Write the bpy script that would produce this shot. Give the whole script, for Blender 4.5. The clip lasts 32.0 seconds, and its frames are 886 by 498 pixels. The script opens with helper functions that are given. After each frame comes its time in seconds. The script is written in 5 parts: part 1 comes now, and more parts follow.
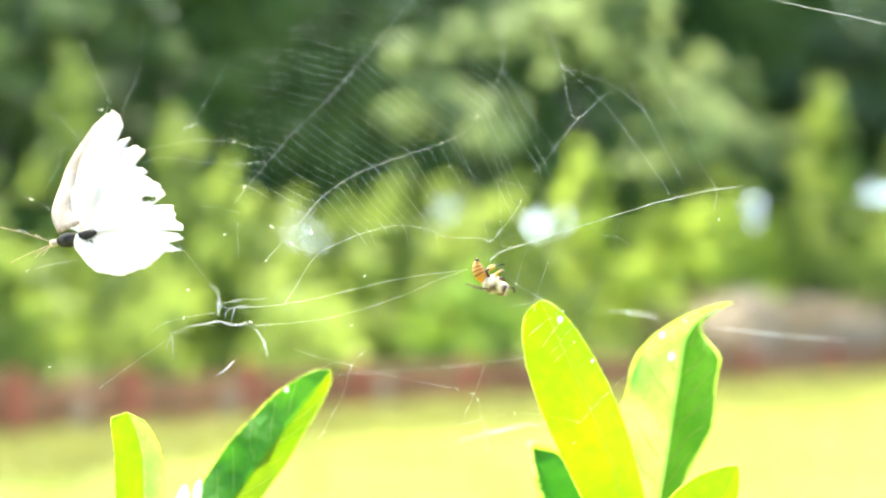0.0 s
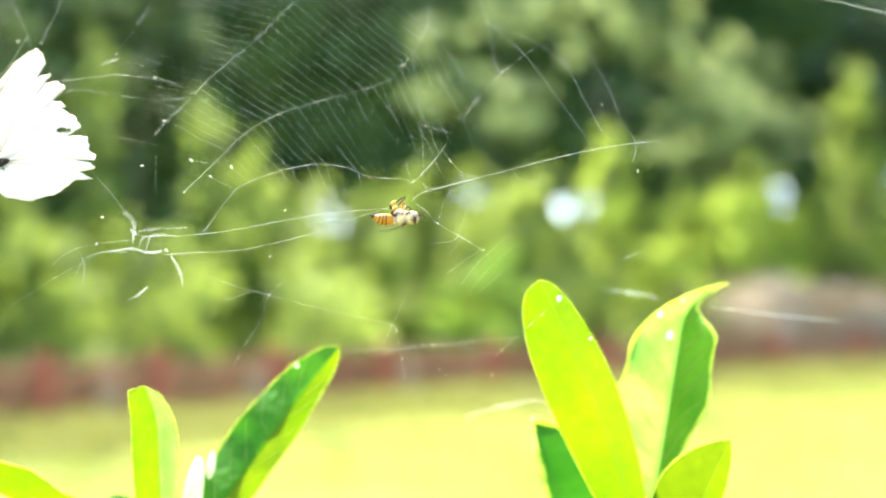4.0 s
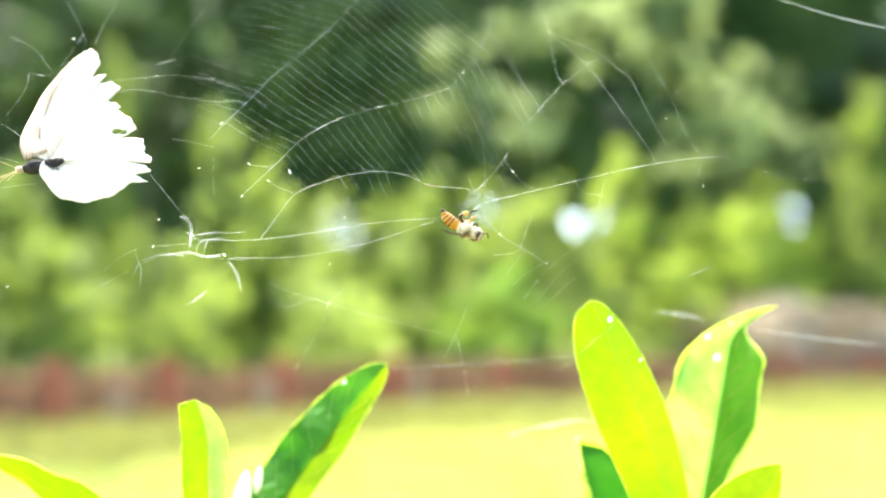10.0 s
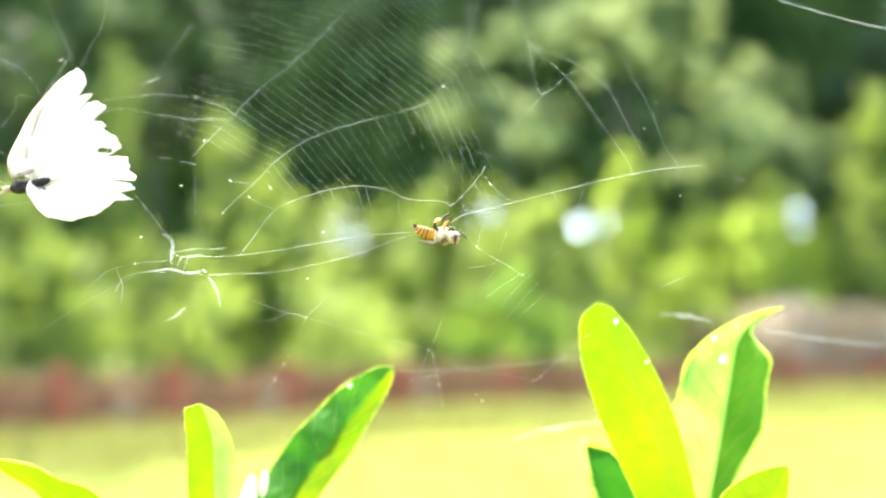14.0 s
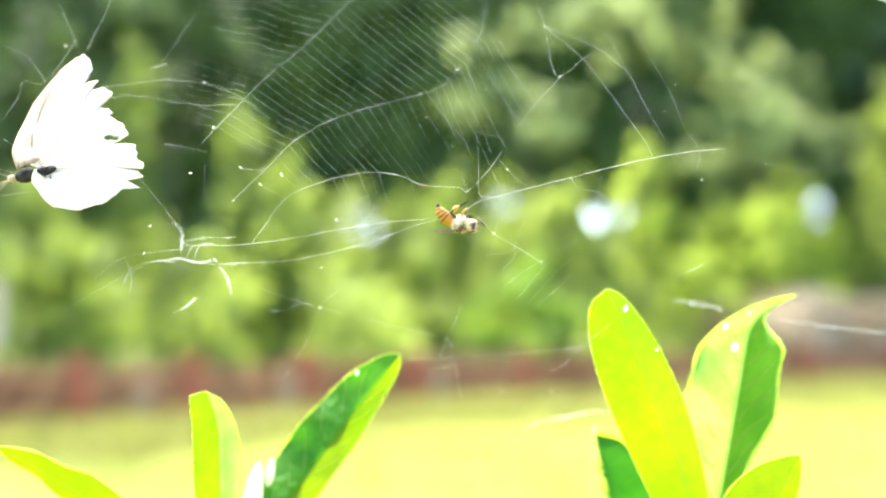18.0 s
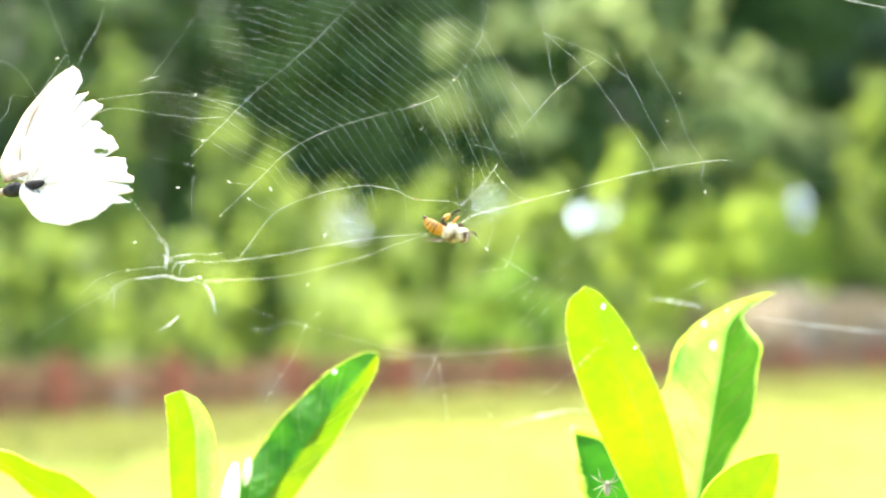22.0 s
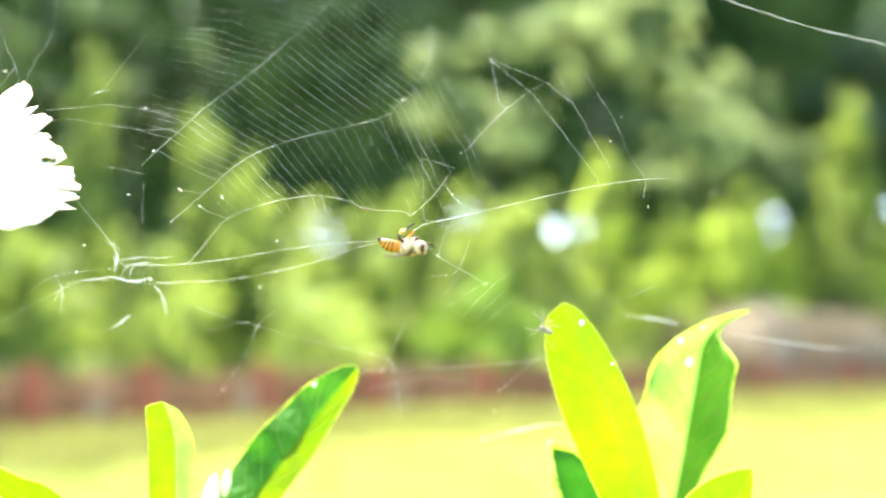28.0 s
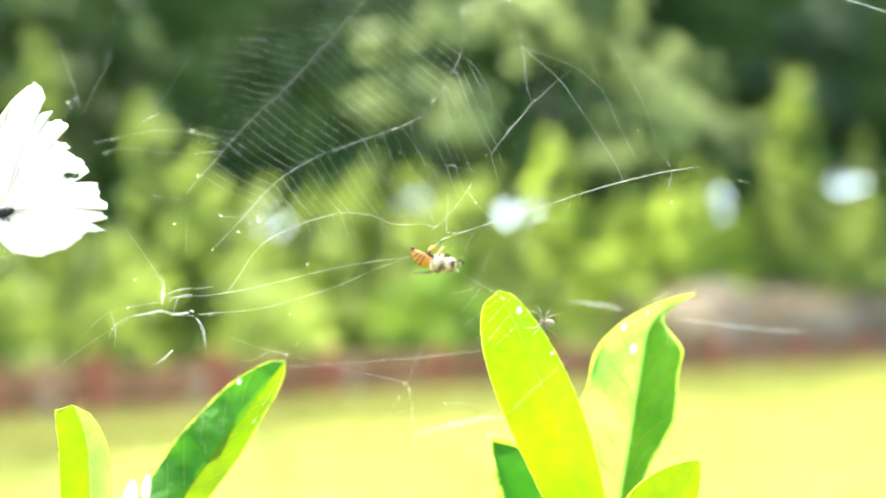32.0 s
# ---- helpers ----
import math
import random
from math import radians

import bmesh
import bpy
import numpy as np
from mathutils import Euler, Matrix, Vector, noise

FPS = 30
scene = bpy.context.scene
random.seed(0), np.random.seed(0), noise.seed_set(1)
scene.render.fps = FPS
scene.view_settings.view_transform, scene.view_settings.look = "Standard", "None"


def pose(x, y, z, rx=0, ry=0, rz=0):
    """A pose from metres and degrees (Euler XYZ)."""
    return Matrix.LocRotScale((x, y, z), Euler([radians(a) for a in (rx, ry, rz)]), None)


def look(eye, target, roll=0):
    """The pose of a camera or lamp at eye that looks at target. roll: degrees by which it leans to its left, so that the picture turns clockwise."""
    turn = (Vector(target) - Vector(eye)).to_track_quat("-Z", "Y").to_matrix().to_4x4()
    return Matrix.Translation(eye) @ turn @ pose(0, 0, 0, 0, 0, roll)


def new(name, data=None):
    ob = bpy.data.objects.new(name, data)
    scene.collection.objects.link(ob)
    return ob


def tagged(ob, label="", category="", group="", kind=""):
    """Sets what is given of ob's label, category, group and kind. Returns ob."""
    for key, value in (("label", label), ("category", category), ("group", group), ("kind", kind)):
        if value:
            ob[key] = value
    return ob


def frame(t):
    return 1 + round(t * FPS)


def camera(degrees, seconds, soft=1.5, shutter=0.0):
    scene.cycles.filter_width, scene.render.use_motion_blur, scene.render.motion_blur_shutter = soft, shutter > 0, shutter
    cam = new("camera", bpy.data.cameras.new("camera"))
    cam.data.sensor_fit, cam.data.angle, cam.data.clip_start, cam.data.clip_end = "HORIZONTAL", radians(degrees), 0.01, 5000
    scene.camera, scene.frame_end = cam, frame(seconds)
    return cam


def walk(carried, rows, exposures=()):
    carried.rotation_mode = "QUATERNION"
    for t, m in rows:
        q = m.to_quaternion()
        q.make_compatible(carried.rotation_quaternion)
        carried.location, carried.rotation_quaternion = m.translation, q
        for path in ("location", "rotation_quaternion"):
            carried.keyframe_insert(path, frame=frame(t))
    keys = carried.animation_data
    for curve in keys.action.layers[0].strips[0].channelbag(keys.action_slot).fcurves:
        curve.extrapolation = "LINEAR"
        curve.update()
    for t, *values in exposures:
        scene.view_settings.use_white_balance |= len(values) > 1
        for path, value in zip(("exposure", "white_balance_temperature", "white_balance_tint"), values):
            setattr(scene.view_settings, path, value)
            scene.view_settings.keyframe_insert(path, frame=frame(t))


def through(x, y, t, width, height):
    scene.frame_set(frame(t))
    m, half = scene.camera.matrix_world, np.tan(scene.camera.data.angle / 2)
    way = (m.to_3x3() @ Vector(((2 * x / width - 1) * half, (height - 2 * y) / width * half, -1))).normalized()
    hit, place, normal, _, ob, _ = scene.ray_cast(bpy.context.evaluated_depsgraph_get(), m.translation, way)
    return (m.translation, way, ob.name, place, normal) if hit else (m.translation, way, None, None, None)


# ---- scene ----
cam = camera(40, 32.0, soft=2.0)
cam.data.dof.use_dof, cam.data.dof.focus_distance, cam.data.dof.aperture_fstop = True, 0.337, 5.5
walk(cam, [
    (0, pose(0.0043, -0.3307, 1.3016, 93.9, 0.74, -2.72)), (0.5, pose(0.0029, -0.3363, 1.3009, 93.89, 0.67, -2.5)),
    (1, pose(0.0042, -0.3377, 1.3008, 93.03, 0.71, -2.47)), (1.5, pose(0.005, -0.3368, 1.2997, 93.12, 0.93, -2.28)),
    (2, pose(0.0099, -0.3302, 1.3003, 92.68, 0.84, -3.24)), (2.5, pose(0.0069, -0.3397, 1.2994, 92.81, 0.49, -3.79)),
    (3, pose(0.0128, -0.3393, 1.2977, 92.09, 0.48, -4.21)), (3.5, pose(0.0116, -0.344, 1.2986, 92.27, 0.61, -3.46)),
    (4, pose(0.0105, -0.3445, 1.2996, 93.18, 0.52, -1.53)), (4.5, pose(0.0122, -0.3423, 1.2997, 93.58, 0.73, -1.2)),
    (6.5, pose(0.009, -0.3432, 1.2998, 94.14, 0.81, 0.37)), (7, pose(0.0088, -0.3421, 1.2993, 93.93, 0.81, 0.98)),
    (7.5, pose(0.0042, -0.3415, 1.2992, 93.31, 0.4, 1.74)), (8, pose(0.0001, -0.3422, 1.2994, 93.6, 0.37, 1.53)),
    (8.5, pose(0.0009, -0.3433, 1.2997, 93.4, 0.07, 0.25)), (9, pose(-0.0005, -0.3436, 1.3, 92.9, -0.11, -0.01)),
    (9.5, pose(-0.0013, -0.3446, 1.3006, 93.14, -0.3, -1.28)), (10, pose(-0.0024, -0.3449, 1.3012, 93.81, -0.42, -1.1)),
    (10.5, pose(-0.0034, -0.3448, 1.3009, 93.64, -0.41, -0.17)), (11, pose(-0.0019, -0.3438, 1.2998, 93.32, -0.22, -0.57)),
    (11.5, pose(-0.0015, -0.3424, 1.2988, 93.1, -0.68, -1.08)), (12, pose(-0.0024, -0.3401, 1.2977, 92.54, -0.22, -0.22)),
    (12.5, pose(0.001, -0.3401, 1.3003, 93.36, 0.54, 0.38)), (13, pose(-0.002, -0.3411, 1.3, 93.34, -0.23, 0.38)),
    (13.5, pose(0.0003, -0.3398, 1.2994, 93.6, 0.34, -0.44)), (14, pose(-0.0022, -0.3442, 1.3009, 93.99, -0.15, -0.82)),
    (14.5, pose(-0.0034, -0.3433, 1.3008, 94.24, 0.01, -1.02)), (16.5, pose(0.0017, -0.342, 1.2992, 94.06, -0.49, -1.03)),
    (17, pose(-0.0006, -0.3399, 1.2993, 93.85, -0.35, -0.71)), (17.5, pose(-0.0002, -0.3418, 1.3002, 93.59, -0.42, -0.39)),
    (18, pose(0.0005, -0.3399, 1.2996, 93.58, -0.23, -0.06)), (18.5, pose(0.0001, -0.3413, 1.3004, 93.24, -0.58, -0.14)),
    (19, pose(-0.0017, -0.3421, 1.3001, 93.39, -0.41, -0.11)), (19.5, pose(0.0009, -0.3413, 1.3, 93.42, -0.38, -0.16)),
    (20, pose(0.0019, -0.3418, 1.3002, 94, -0.36, -0.7)), (20.5, pose(0.0021, -0.3398, 1.2996, 93.97, -0.03, -0.83)),
    (21, pose(0.0047, -0.3347, 1.2993, 93.6, 0.35, -0.83)), (21.5, pose(0.0048, -0.3378, 1.2991, 93.69, 0.15, -0.88)),
    (22, pose(0.0025, -0.3386, 1.2994, 93.54, -0.11, -0.81)), (22.5, pose(0.0014, -0.3343, 1.2991, 93.39, -0.16, -0.45)),
    (23, pose(0.0014, -0.3349, 1.2995, 93.61, -0.26, -0.82)), (23.5, pose(0.0041, -0.3373, 1.3006, 93.99, 0.01, -2.45)),
    (24, pose(0.0045, -0.3419, 1.3008, 94.33, -0.13, -3.49)), (24.5, pose(0.0066, -0.3436, 1.3005, 94.41, -0.05, -2.83)),
    (25, pose(0.0097, -0.3417, 1.3006, 94.46, 0.02, -3.12)), (25.5, pose(0.0082, -0.3405, 1.3005, 94.49, -0.18, -2.88)),
    (27.5, pose(0.0029, -0.3391, 1.2996, 93.72, -0.91, -2.19)), (28, pose(0.0011, -0.3423, 1.3001, 94.11, -0.71, -1.95)),
    (28.5, pose(0.0029, -0.341, 1.2997, 94.15, -0.6, -1.21)), (29, pose(0.005, -0.3382, 1.3013, 93.96, -0.37, -0.57)),
    (29.5, pose(0.0055, -0.3296, 1.3011, 93.36, -0.55, -1.14)), (30, pose(0.0076, -0.3232, 1.3011, 92.82, -0.39, -1.78)),
    (30.5, pose(0.0062, -0.3213, 1.3036, 93.72, -0.39, -1.74)), (31, pose(0.0019, -0.3202, 1.3025, 93.92, -0.51, -1.99)),
    (31.5, pose(0.0049, -0.3202, 1.3018, 93.27, 0.09, -3.74)), (32, pose(0.0085, -0.3217, 1.302, 93.4, 0.56, -4.16)),
], exposures=[(0, 3.4 + 0.06), (1.5, 3.4), (3, 3.4 - 0.14), (4.3, 3.4 - 0.12), (6.5, 3.4), (9, 3.4 - 0.04), (11, 3.4), (14, 3.4), (22, 3.4 + 0.03), (25, 3.4 + 0.08), (30, 3.4 + 0.08), (32, 3.4)])

# world and sun: backlight from high beyond the garden, slightly to the left
world = bpy.data.worlds.new("sky")
scene.world = world
world.use_nodes = True
SUN_AZ, SUN_EL = -30.0, 58.0
nt = world.node_tree
sky = nt.nodes.new("ShaderNodeTexSky")
sky.sky_type, sky.sun_disc = "NISHITA", False
sky.sun_elevation, sky.sun_rotation = radians(SUN_EL), radians(SUN_AZ)
nt.nodes["Background"].inputs["Strength"].default_value = 0.14
nt.links.new(sky.outputs[0], nt.nodes["Background"].inputs["Color"])
sun = new("sun", bpy.data.lights.new("sun", "SUN"))
sun.data.energy, sun.data.angle, sun.data.color = 5.0, radians(0.55), (1.0, 0.95, 0.86)
sun_from = Vector((math.sin(radians(SUN_AZ)) * math.cos(radians(SUN_EL)), math.cos(radians(SUN_AZ)) * math.cos(radians(SUN_EL)), math.sin(radians(SUN_EL))))
sun.matrix_basis = look(sun_from * 60, (0, 0, 0))


# ---- materials ----
def mat(name, dark, light, scale=8.0, rough=0.6, bump=0.2, through=0.0, through_tint=None, metal=0.0, island=0.0, spec=0.5, coat=0.0, each=0.0, span=None):
    """A surface with two scales of colour change and relief; through: share of light that passes it; span: where the colour change starts and ends."""
    m = bpy.data.materials.new(name)
    m.use_nodes = True
    t = m.node_tree
    n, ln = t.nodes, t.links
    b, out = n["Principled BSDF"], n["Material Output"]
    tc = n.new("ShaderNodeTexCoord")
    big, fine = n.new("ShaderNodeTexNoise"), n.new("ShaderNodeTexNoise")
    big.inputs["Scale"].default_value, fine.inputs["Scale"].default_value = scale, scale * 9
    big.inputs["Detail"].default_value, fine.inputs["Detail"].default_value = 3, 4
    for k in (big, fine):
        ln.new(tc.outputs["Object"], k.inputs["Vector"])
    mix = n.new("ShaderNodeMath")
    mix.operation = "MULTIPLY_ADD"
    ln.new(fine.outputs[0], mix.inputs[0])
    mix.inputs[1].default_value = 0.45
    ln.new(big.outputs[0], mix.inputs[2])
    val = mix.outputs[0]
    if island:
        geo, add = n.new("ShaderNodeNewGeometry"), n.new("ShaderNodeMath")
        add.operation = "MULTIPLY_ADD"
        ln.new(geo.outputs["Random Per Island"], add.inputs[0])
        add.inputs[1].default_value = island
        ln.new(val, add.inputs[2])
        val = add.outputs[0]
    if each:
        info, add = n.new("ShaderNodeObjectInfo"), n.new("ShaderNodeMath")
        add.operation = "MULTIPLY_ADD"
        ln.new(info.outputs["Random"], add.inputs[0])
        add.inputs[1].default_value = each
        ln.new(val, add.inputs[2])
        val = add.outputs[0]
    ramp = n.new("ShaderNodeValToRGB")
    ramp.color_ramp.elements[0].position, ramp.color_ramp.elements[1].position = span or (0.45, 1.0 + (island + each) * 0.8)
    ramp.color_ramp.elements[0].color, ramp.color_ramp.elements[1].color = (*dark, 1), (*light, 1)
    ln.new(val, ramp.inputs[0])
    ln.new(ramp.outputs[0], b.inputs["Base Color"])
    b.inputs["Roughness"].default_value, b.inputs["Metallic"].default_value = rough, metal
    b.inputs["Specular IOR Level"].default_value = spec
    b.inputs["Coat Weight"].default_value = coat
    b.inputs["Coat Roughness"].default_value = 0.15
    if bump:
        bp = n.new("ShaderNodeBump")
        bp.inputs["Strength"].default_value, bp.inputs["Distance"].default_value = bump, 0.3 / scale
        ln.new(fine.outputs[0], bp.inputs["Height"])
        ln.new(bp.outputs[0], b.inputs["Normal"])
    if through:
        tr, ms = n.new("ShaderNodeBsdfTranslucent"), n.new("ShaderNodeMixShader")
        if through_tint:
            tint = n.new("ShaderNodeMix")
            tint.data_type, tint.blend_type = "RGBA", "MULTIPLY"
            tint.inputs[0].default_value = 1.0
            ln.new(ramp.outputs[0], tint.inputs[6])
            tint.inputs[7].default_value = (*through_tint, 1)
            ln.new(tint.outputs[2], tr.inputs["Color"])
        else:
            ln.new(ramp.outputs[0], tr.inputs["Color"])
        ms.inputs[0].default_value = through
        ln.new(b.outputs[0], ms.inputs[1])
        ln.new(tr.outputs[0], ms.inputs[2])
        ln.new(ms.outputs[0], out.inputs["Surface"])
    return m


M_GRASS = mat("grass_ground", (0.044, 0.058, 0.007), (0.118, 0.123, 0.020), 0.45, 0.95, 0.3, spec=0.05, span=(0.58, 0.88))
M_BLADE = mat("grass_blades", (0.037, 0.051, 0.002), (0.101, 0.111, 0.010), 0.5, 0.7, 0.0, 0.45, None, island=0.3, spec=0.2)
M_WEED = mat("dull_weeds", (0.056, 0.064, 0.013), (0.192, 0.192, 0.042), 0.7, 0.8, 0.0, 0.3, None, island=0.2, spec=0.1)
# dull brown-green, darkened to carry the shade behind the fence
M_SHADE_CLUMP = mat("shade_coloured_clumps", (0.034, 0.031, 0.012), (0.115, 0.086, 0.040), 0.7, 0.8, 0.0, 0.2, None, island=0.2, spec=0.1)
M_EARTH = mat("dry_earth", (0.062, 0.050, 0.030), (0.150, 0.122, 0.078), 0.8, 0.95, 0.5, spec=0.1)
M_FENCE = mat("red_brown_wood", (0.160, 0.044, 0.019), (0.300, 0.090, 0.042), 3.0, 0.8, 0.3, spec=0.2)
M_RAIL = mat("weathered_rail_wood", (0.150, 0.058, 0.027), (0.265, 0.115, 0.058), 3.0, 0.85, 0.3, spec=0.1)
M_BOARD = mat("pale_added_board", (0.170, 0.105, 0.058), (0.290, 0.190, 0.110), 4.0, 0.85, 0.3, spec=0.1)
M_CONCRETE = mat("pale_concrete", (0.34, 0.26, 0.18), (0.50, 0.40, 0.29), 3.0, 0.9, 0.3)
M_BARK = mat("bark", (0.026, 0.021, 0.013), (0.075, 0.058, 0.038), 3.0, 0.9, 0.8)
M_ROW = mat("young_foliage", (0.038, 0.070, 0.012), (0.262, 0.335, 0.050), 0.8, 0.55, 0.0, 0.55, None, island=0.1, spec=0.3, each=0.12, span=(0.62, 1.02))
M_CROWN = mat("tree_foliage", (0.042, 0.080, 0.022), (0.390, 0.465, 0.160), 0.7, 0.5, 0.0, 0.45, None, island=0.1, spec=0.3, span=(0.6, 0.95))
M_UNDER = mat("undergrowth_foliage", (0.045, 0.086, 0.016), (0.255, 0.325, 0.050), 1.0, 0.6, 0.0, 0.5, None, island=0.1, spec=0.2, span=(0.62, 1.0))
# brighter copy of M_ROW, extra sunlight put in its colour
M_EAST = mat("young_foliage_sun_tint", (0.052, 0.096, 0.012), (0.400, 0.500, 0.055), 0.8, 0.55, 0.0, 0.55, None, island=0.1, spec=0.3, each=0.12, span=(0.6, 1.0))
M_FRESH = mat("vivid_foliage", (0.065, 0.135, 0.012), (0.190, 0.300, 0.030), 1.2, 0.55, 0.0, 0.6, None, island=0.1, spec=0.3, span=(0.55, 0.95))
# M_DULL, M_SHADE: darker copies of M_CROWN, half shade put in the colour
M_DULL = mat("dull_half_shade_foliage", (0.022, 0.046, 0.020), (0.105, 0.155, 0.070), 0.6, 0.5, 0.0, 0.4, None, island=0.1, spec=0.3, span=(0.6, 0.98))
M_SHADE = mat("half_shade_foliage", (0.017, 0.038, 0.012), (0.112, 0.168, 0.042), 0.9, 0.5, 0.0, 0.45, None, island=0.1, spec=0.3, span=(0.62, 0.98))
M_WOOD = mat("dark_foliage", (0.033, 0.072, 0.025), (0.166, 0.248, 0.066), 0.35, 0.6, 0.0, 0.45, None, island=0.1, spec=0.1, span=(0.6, 0.98))
M_LEAF = mat("fresh_leaf", (0.040, 0.080, 0.003), (0.090, 0.128, 0.003), 32, 0.6, 0.12, 0.62, (1.34, 1.36, 0.1), coat=0.05, spec=0.2)
M_LEAF_TOP = mat("leaf_upper_side", (0.008, 0.055, 0.002), (0.042, 0.135, 0.010), 34, 0.5, 0.3, 0.5, (2.4, 2.3, 0.5), coat=0.04, spec=0.12)
# pale base colour carries the whitish sheen of the leaf face
M_LEAF_SHEEN = mat("pale_sheen_leaf_face", (0.055, 0.150, 0.026), (0.130, 0.245, 0.085), 60, 0.45, 0.5, 0.55, (1.9, 1.9, 0.6), spec=0.3)
M_LEAF_DARK = mat("green_leaf", (0.010, 0.076, 0.005), (0.030, 0.125, 0.012), 70, 0.55, 0.2, 0.4, (1.6, 1.6, 0.4), coat=0.02, spec=0.1)
# deeper green for the half turned from the sun, shade in the colour
M_LEAF_SHADED = mat("shaded_half_leaf", (0.036, 0.125, 0.006), (0.095, 0.210, 0.018), 60, 0.6, 0.25, 0.5, (1.5, 1.5, 0.5), spec=0.08)
M_LEAF_MID = mat("mid_green_leaf", (0.034, 0.080, 0.003), (0.066, 0.122, 0.004), 60, 0.55, 0.2, 0.6, (1.45, 1.40, 0.1), spec=0.15)
M_MARGIN = mat("bright_rim_leaf_margin", (0.620, 0.700, 0.100), (0.800, 0.850, 0.260), 200, 0.6, 0.1, 0.8, spec=0.1)
M_GLINT = mat("white_glint", (0.86, 0.84, 0.70), (0.95, 0.93, 0.82), 300, 0.5, 0.1, spec=0.3)
M_RIB = mat("leaf_midrib", (0.230, 0.290, 0.040), (0.330, 0.380, 0.090), 200, 0.5, 0.1, 0.45)
M_STEM = mat("green_stem", (0.063, 0.105, 0.016), (0.115, 0.158, 0.032), 90, 0.5, 0.3)
M_BUD = mat("pale_bud", (0.520, 0.550, 0.380), (0.660, 0.680, 0.540), 150, 0.4, 0.1, 0.6)
M_SILK = mat("spider_silk", (0.620, 0.635, 0.592), (0.735, 0.735, 0.688), 300, 0.35, 0.0, 0.5)
M_TUFT = mat("matted_silk", (0.249, 0.249, 0.237), (0.297, 0.297, 0.288), 400, 0.8, 0.2, 0.4)
M_WING = mat("white_wing_scales", (0.672, 0.589, 0.471), (0.779, 0.702, 0.592), 120, 0.9, 0.15, 0.5, spec=0.1)
M_WING_BASE = mat("buff_wing_margin", (0.34, 0.22, 0.12), (0.58, 0.43, 0.29), 200, 0.8, 0.15, 0.3)
M_BLACK = mat("black_body", (0.006, 0.006, 0.006), (0.05, 0.042, 0.035), 500, 0.9, 0.6, spec=0.1)
M_AMBER = mat("amber_abdomen", (0.400, 0.150, 0.010), (0.640, 0.290, 0.030), 500, 0.4, 0.2, 0.3, spec=0.3)
M_BAND = mat("dark_brown_band", (0.025, 0.010, 0.004), (0.08, 0.04, 0.015), 500, 0.6, 0.2, spec=0.2)
M_FUR = mat("buff_fur", (0.06, 0.032, 0.012), (0.80, 0.62, 0.40), 380, 0.95, 0.9, spec=0.1, span=(0.56, 0.87))
M_POLLEN = mat("orange_pollen", (0.326, 0.158, 0.011), (0.446, 0.289, 0.032), 900, 0.8, 0.6)
M_CLEAR = mat("clear_insect_wing", (0.10, 0.08, 0.05), (0.18, 0.15, 0.10), 700, 0.6, 0.1, spec=0.1)
M_CLEAR.node_tree.nodes["Principled BSDF"].inputs["Alpha"].default_value = 0.13
M_STRAW = mat("straw_spider", (0.210, 0.168, 0.095), (0.360, 0.310, 0.210), 800, 0.6, 0.3, 0.35)
M_SPECK = mat("brown_speck", (0.16, 0.06, 0.03), (0.35, 0.18, 0.10), 800, 0.7, 0.4)
M_PALE = mat("pale_speck", (0.60, 0.58, 0.40), (0.85, 0.83, 0.68), 800, 0.7, 0.3, 0.3)


# ---- mesh tools ----
def finish(name, verts, faces, material, parent=None, smooth=True, at=None):
    me = bpy.data.meshes.new(name)
    me.from_pydata([tuple(v) for v in verts], [], faces)
    me.materials.append(material)
    if smooth:
        me.shade_smooth()
    ob = new(name, me)
    ob.parent = parent
    if at is not None:
        ob.matrix_basis = at
    return ob


def empty(name, m=None):
    ob = new(name)
    ob.empty_display_size = 0.01
    if m is not None:
        ob.matrix_basis = m
    return ob


def curve_points(pts, per=5):
    """A smooth line through the points."""
    p = [Vector(q) for q in pts]
    if len(p) < 3:
        return p
    p = [p[0] * 2 - p[1]] + p + [p[-1] * 2 - p[-2]]
    res = []
    for i in range(1, len(p) - 2):
        for k in range(per):
            t = k / per
            a, b, c, d = p[i - 1], p[i], p[i + 1], p[i + 2]
            res.append(0.5 * (2 * b + (c - a) * t + (2 * a - 5 * b + 4 * c - d) * t * t + (3 * b - a - 3 * c + d) * t ** 3))
    return res + [p[-2]]


def tube(pts, radii, seg=8, flat=1.0):
    """A closed tube round a line; radii one number or one a point; flat squeezes it along the second side."""
    pts = [Vector(p) for p in pts]
    n = len(pts)
    r = list(radii) if hasattr(radii, "__len__") else [radii] * n
    verts, faces = [], []
    side = None
    for i in range(n):
        d = (pts[min(i + 1, n - 1)] - pts[max(i - 1, 0)]).normalized()
        if side is None:
            side = d.cross(Vector((0, 1, 0)) if abs(d.y) < 0.9 else Vector((1, 0, 0))).normalized()
        side = (side - d * side.dot(d)).normalized()
        up = d.cross(side)
        for k in range(seg):
            a = 2 * math.pi * k / seg
            verts.append(pts[i] + side * (r[i] * math.cos(a)) + up * (r[i] * flat * math.sin(a)))
    for i in range(n - 1):
        for k in range(seg):
            faces.append((i * seg + k, i * seg + (k + 1) % seg, (i + 1) * seg + (k + 1) % seg, (i + 1) * seg + k))
    faces += [tuple(range(seg))[::-1], tuple(range((n - 1) * seg, n * seg))]
    return verts, faces


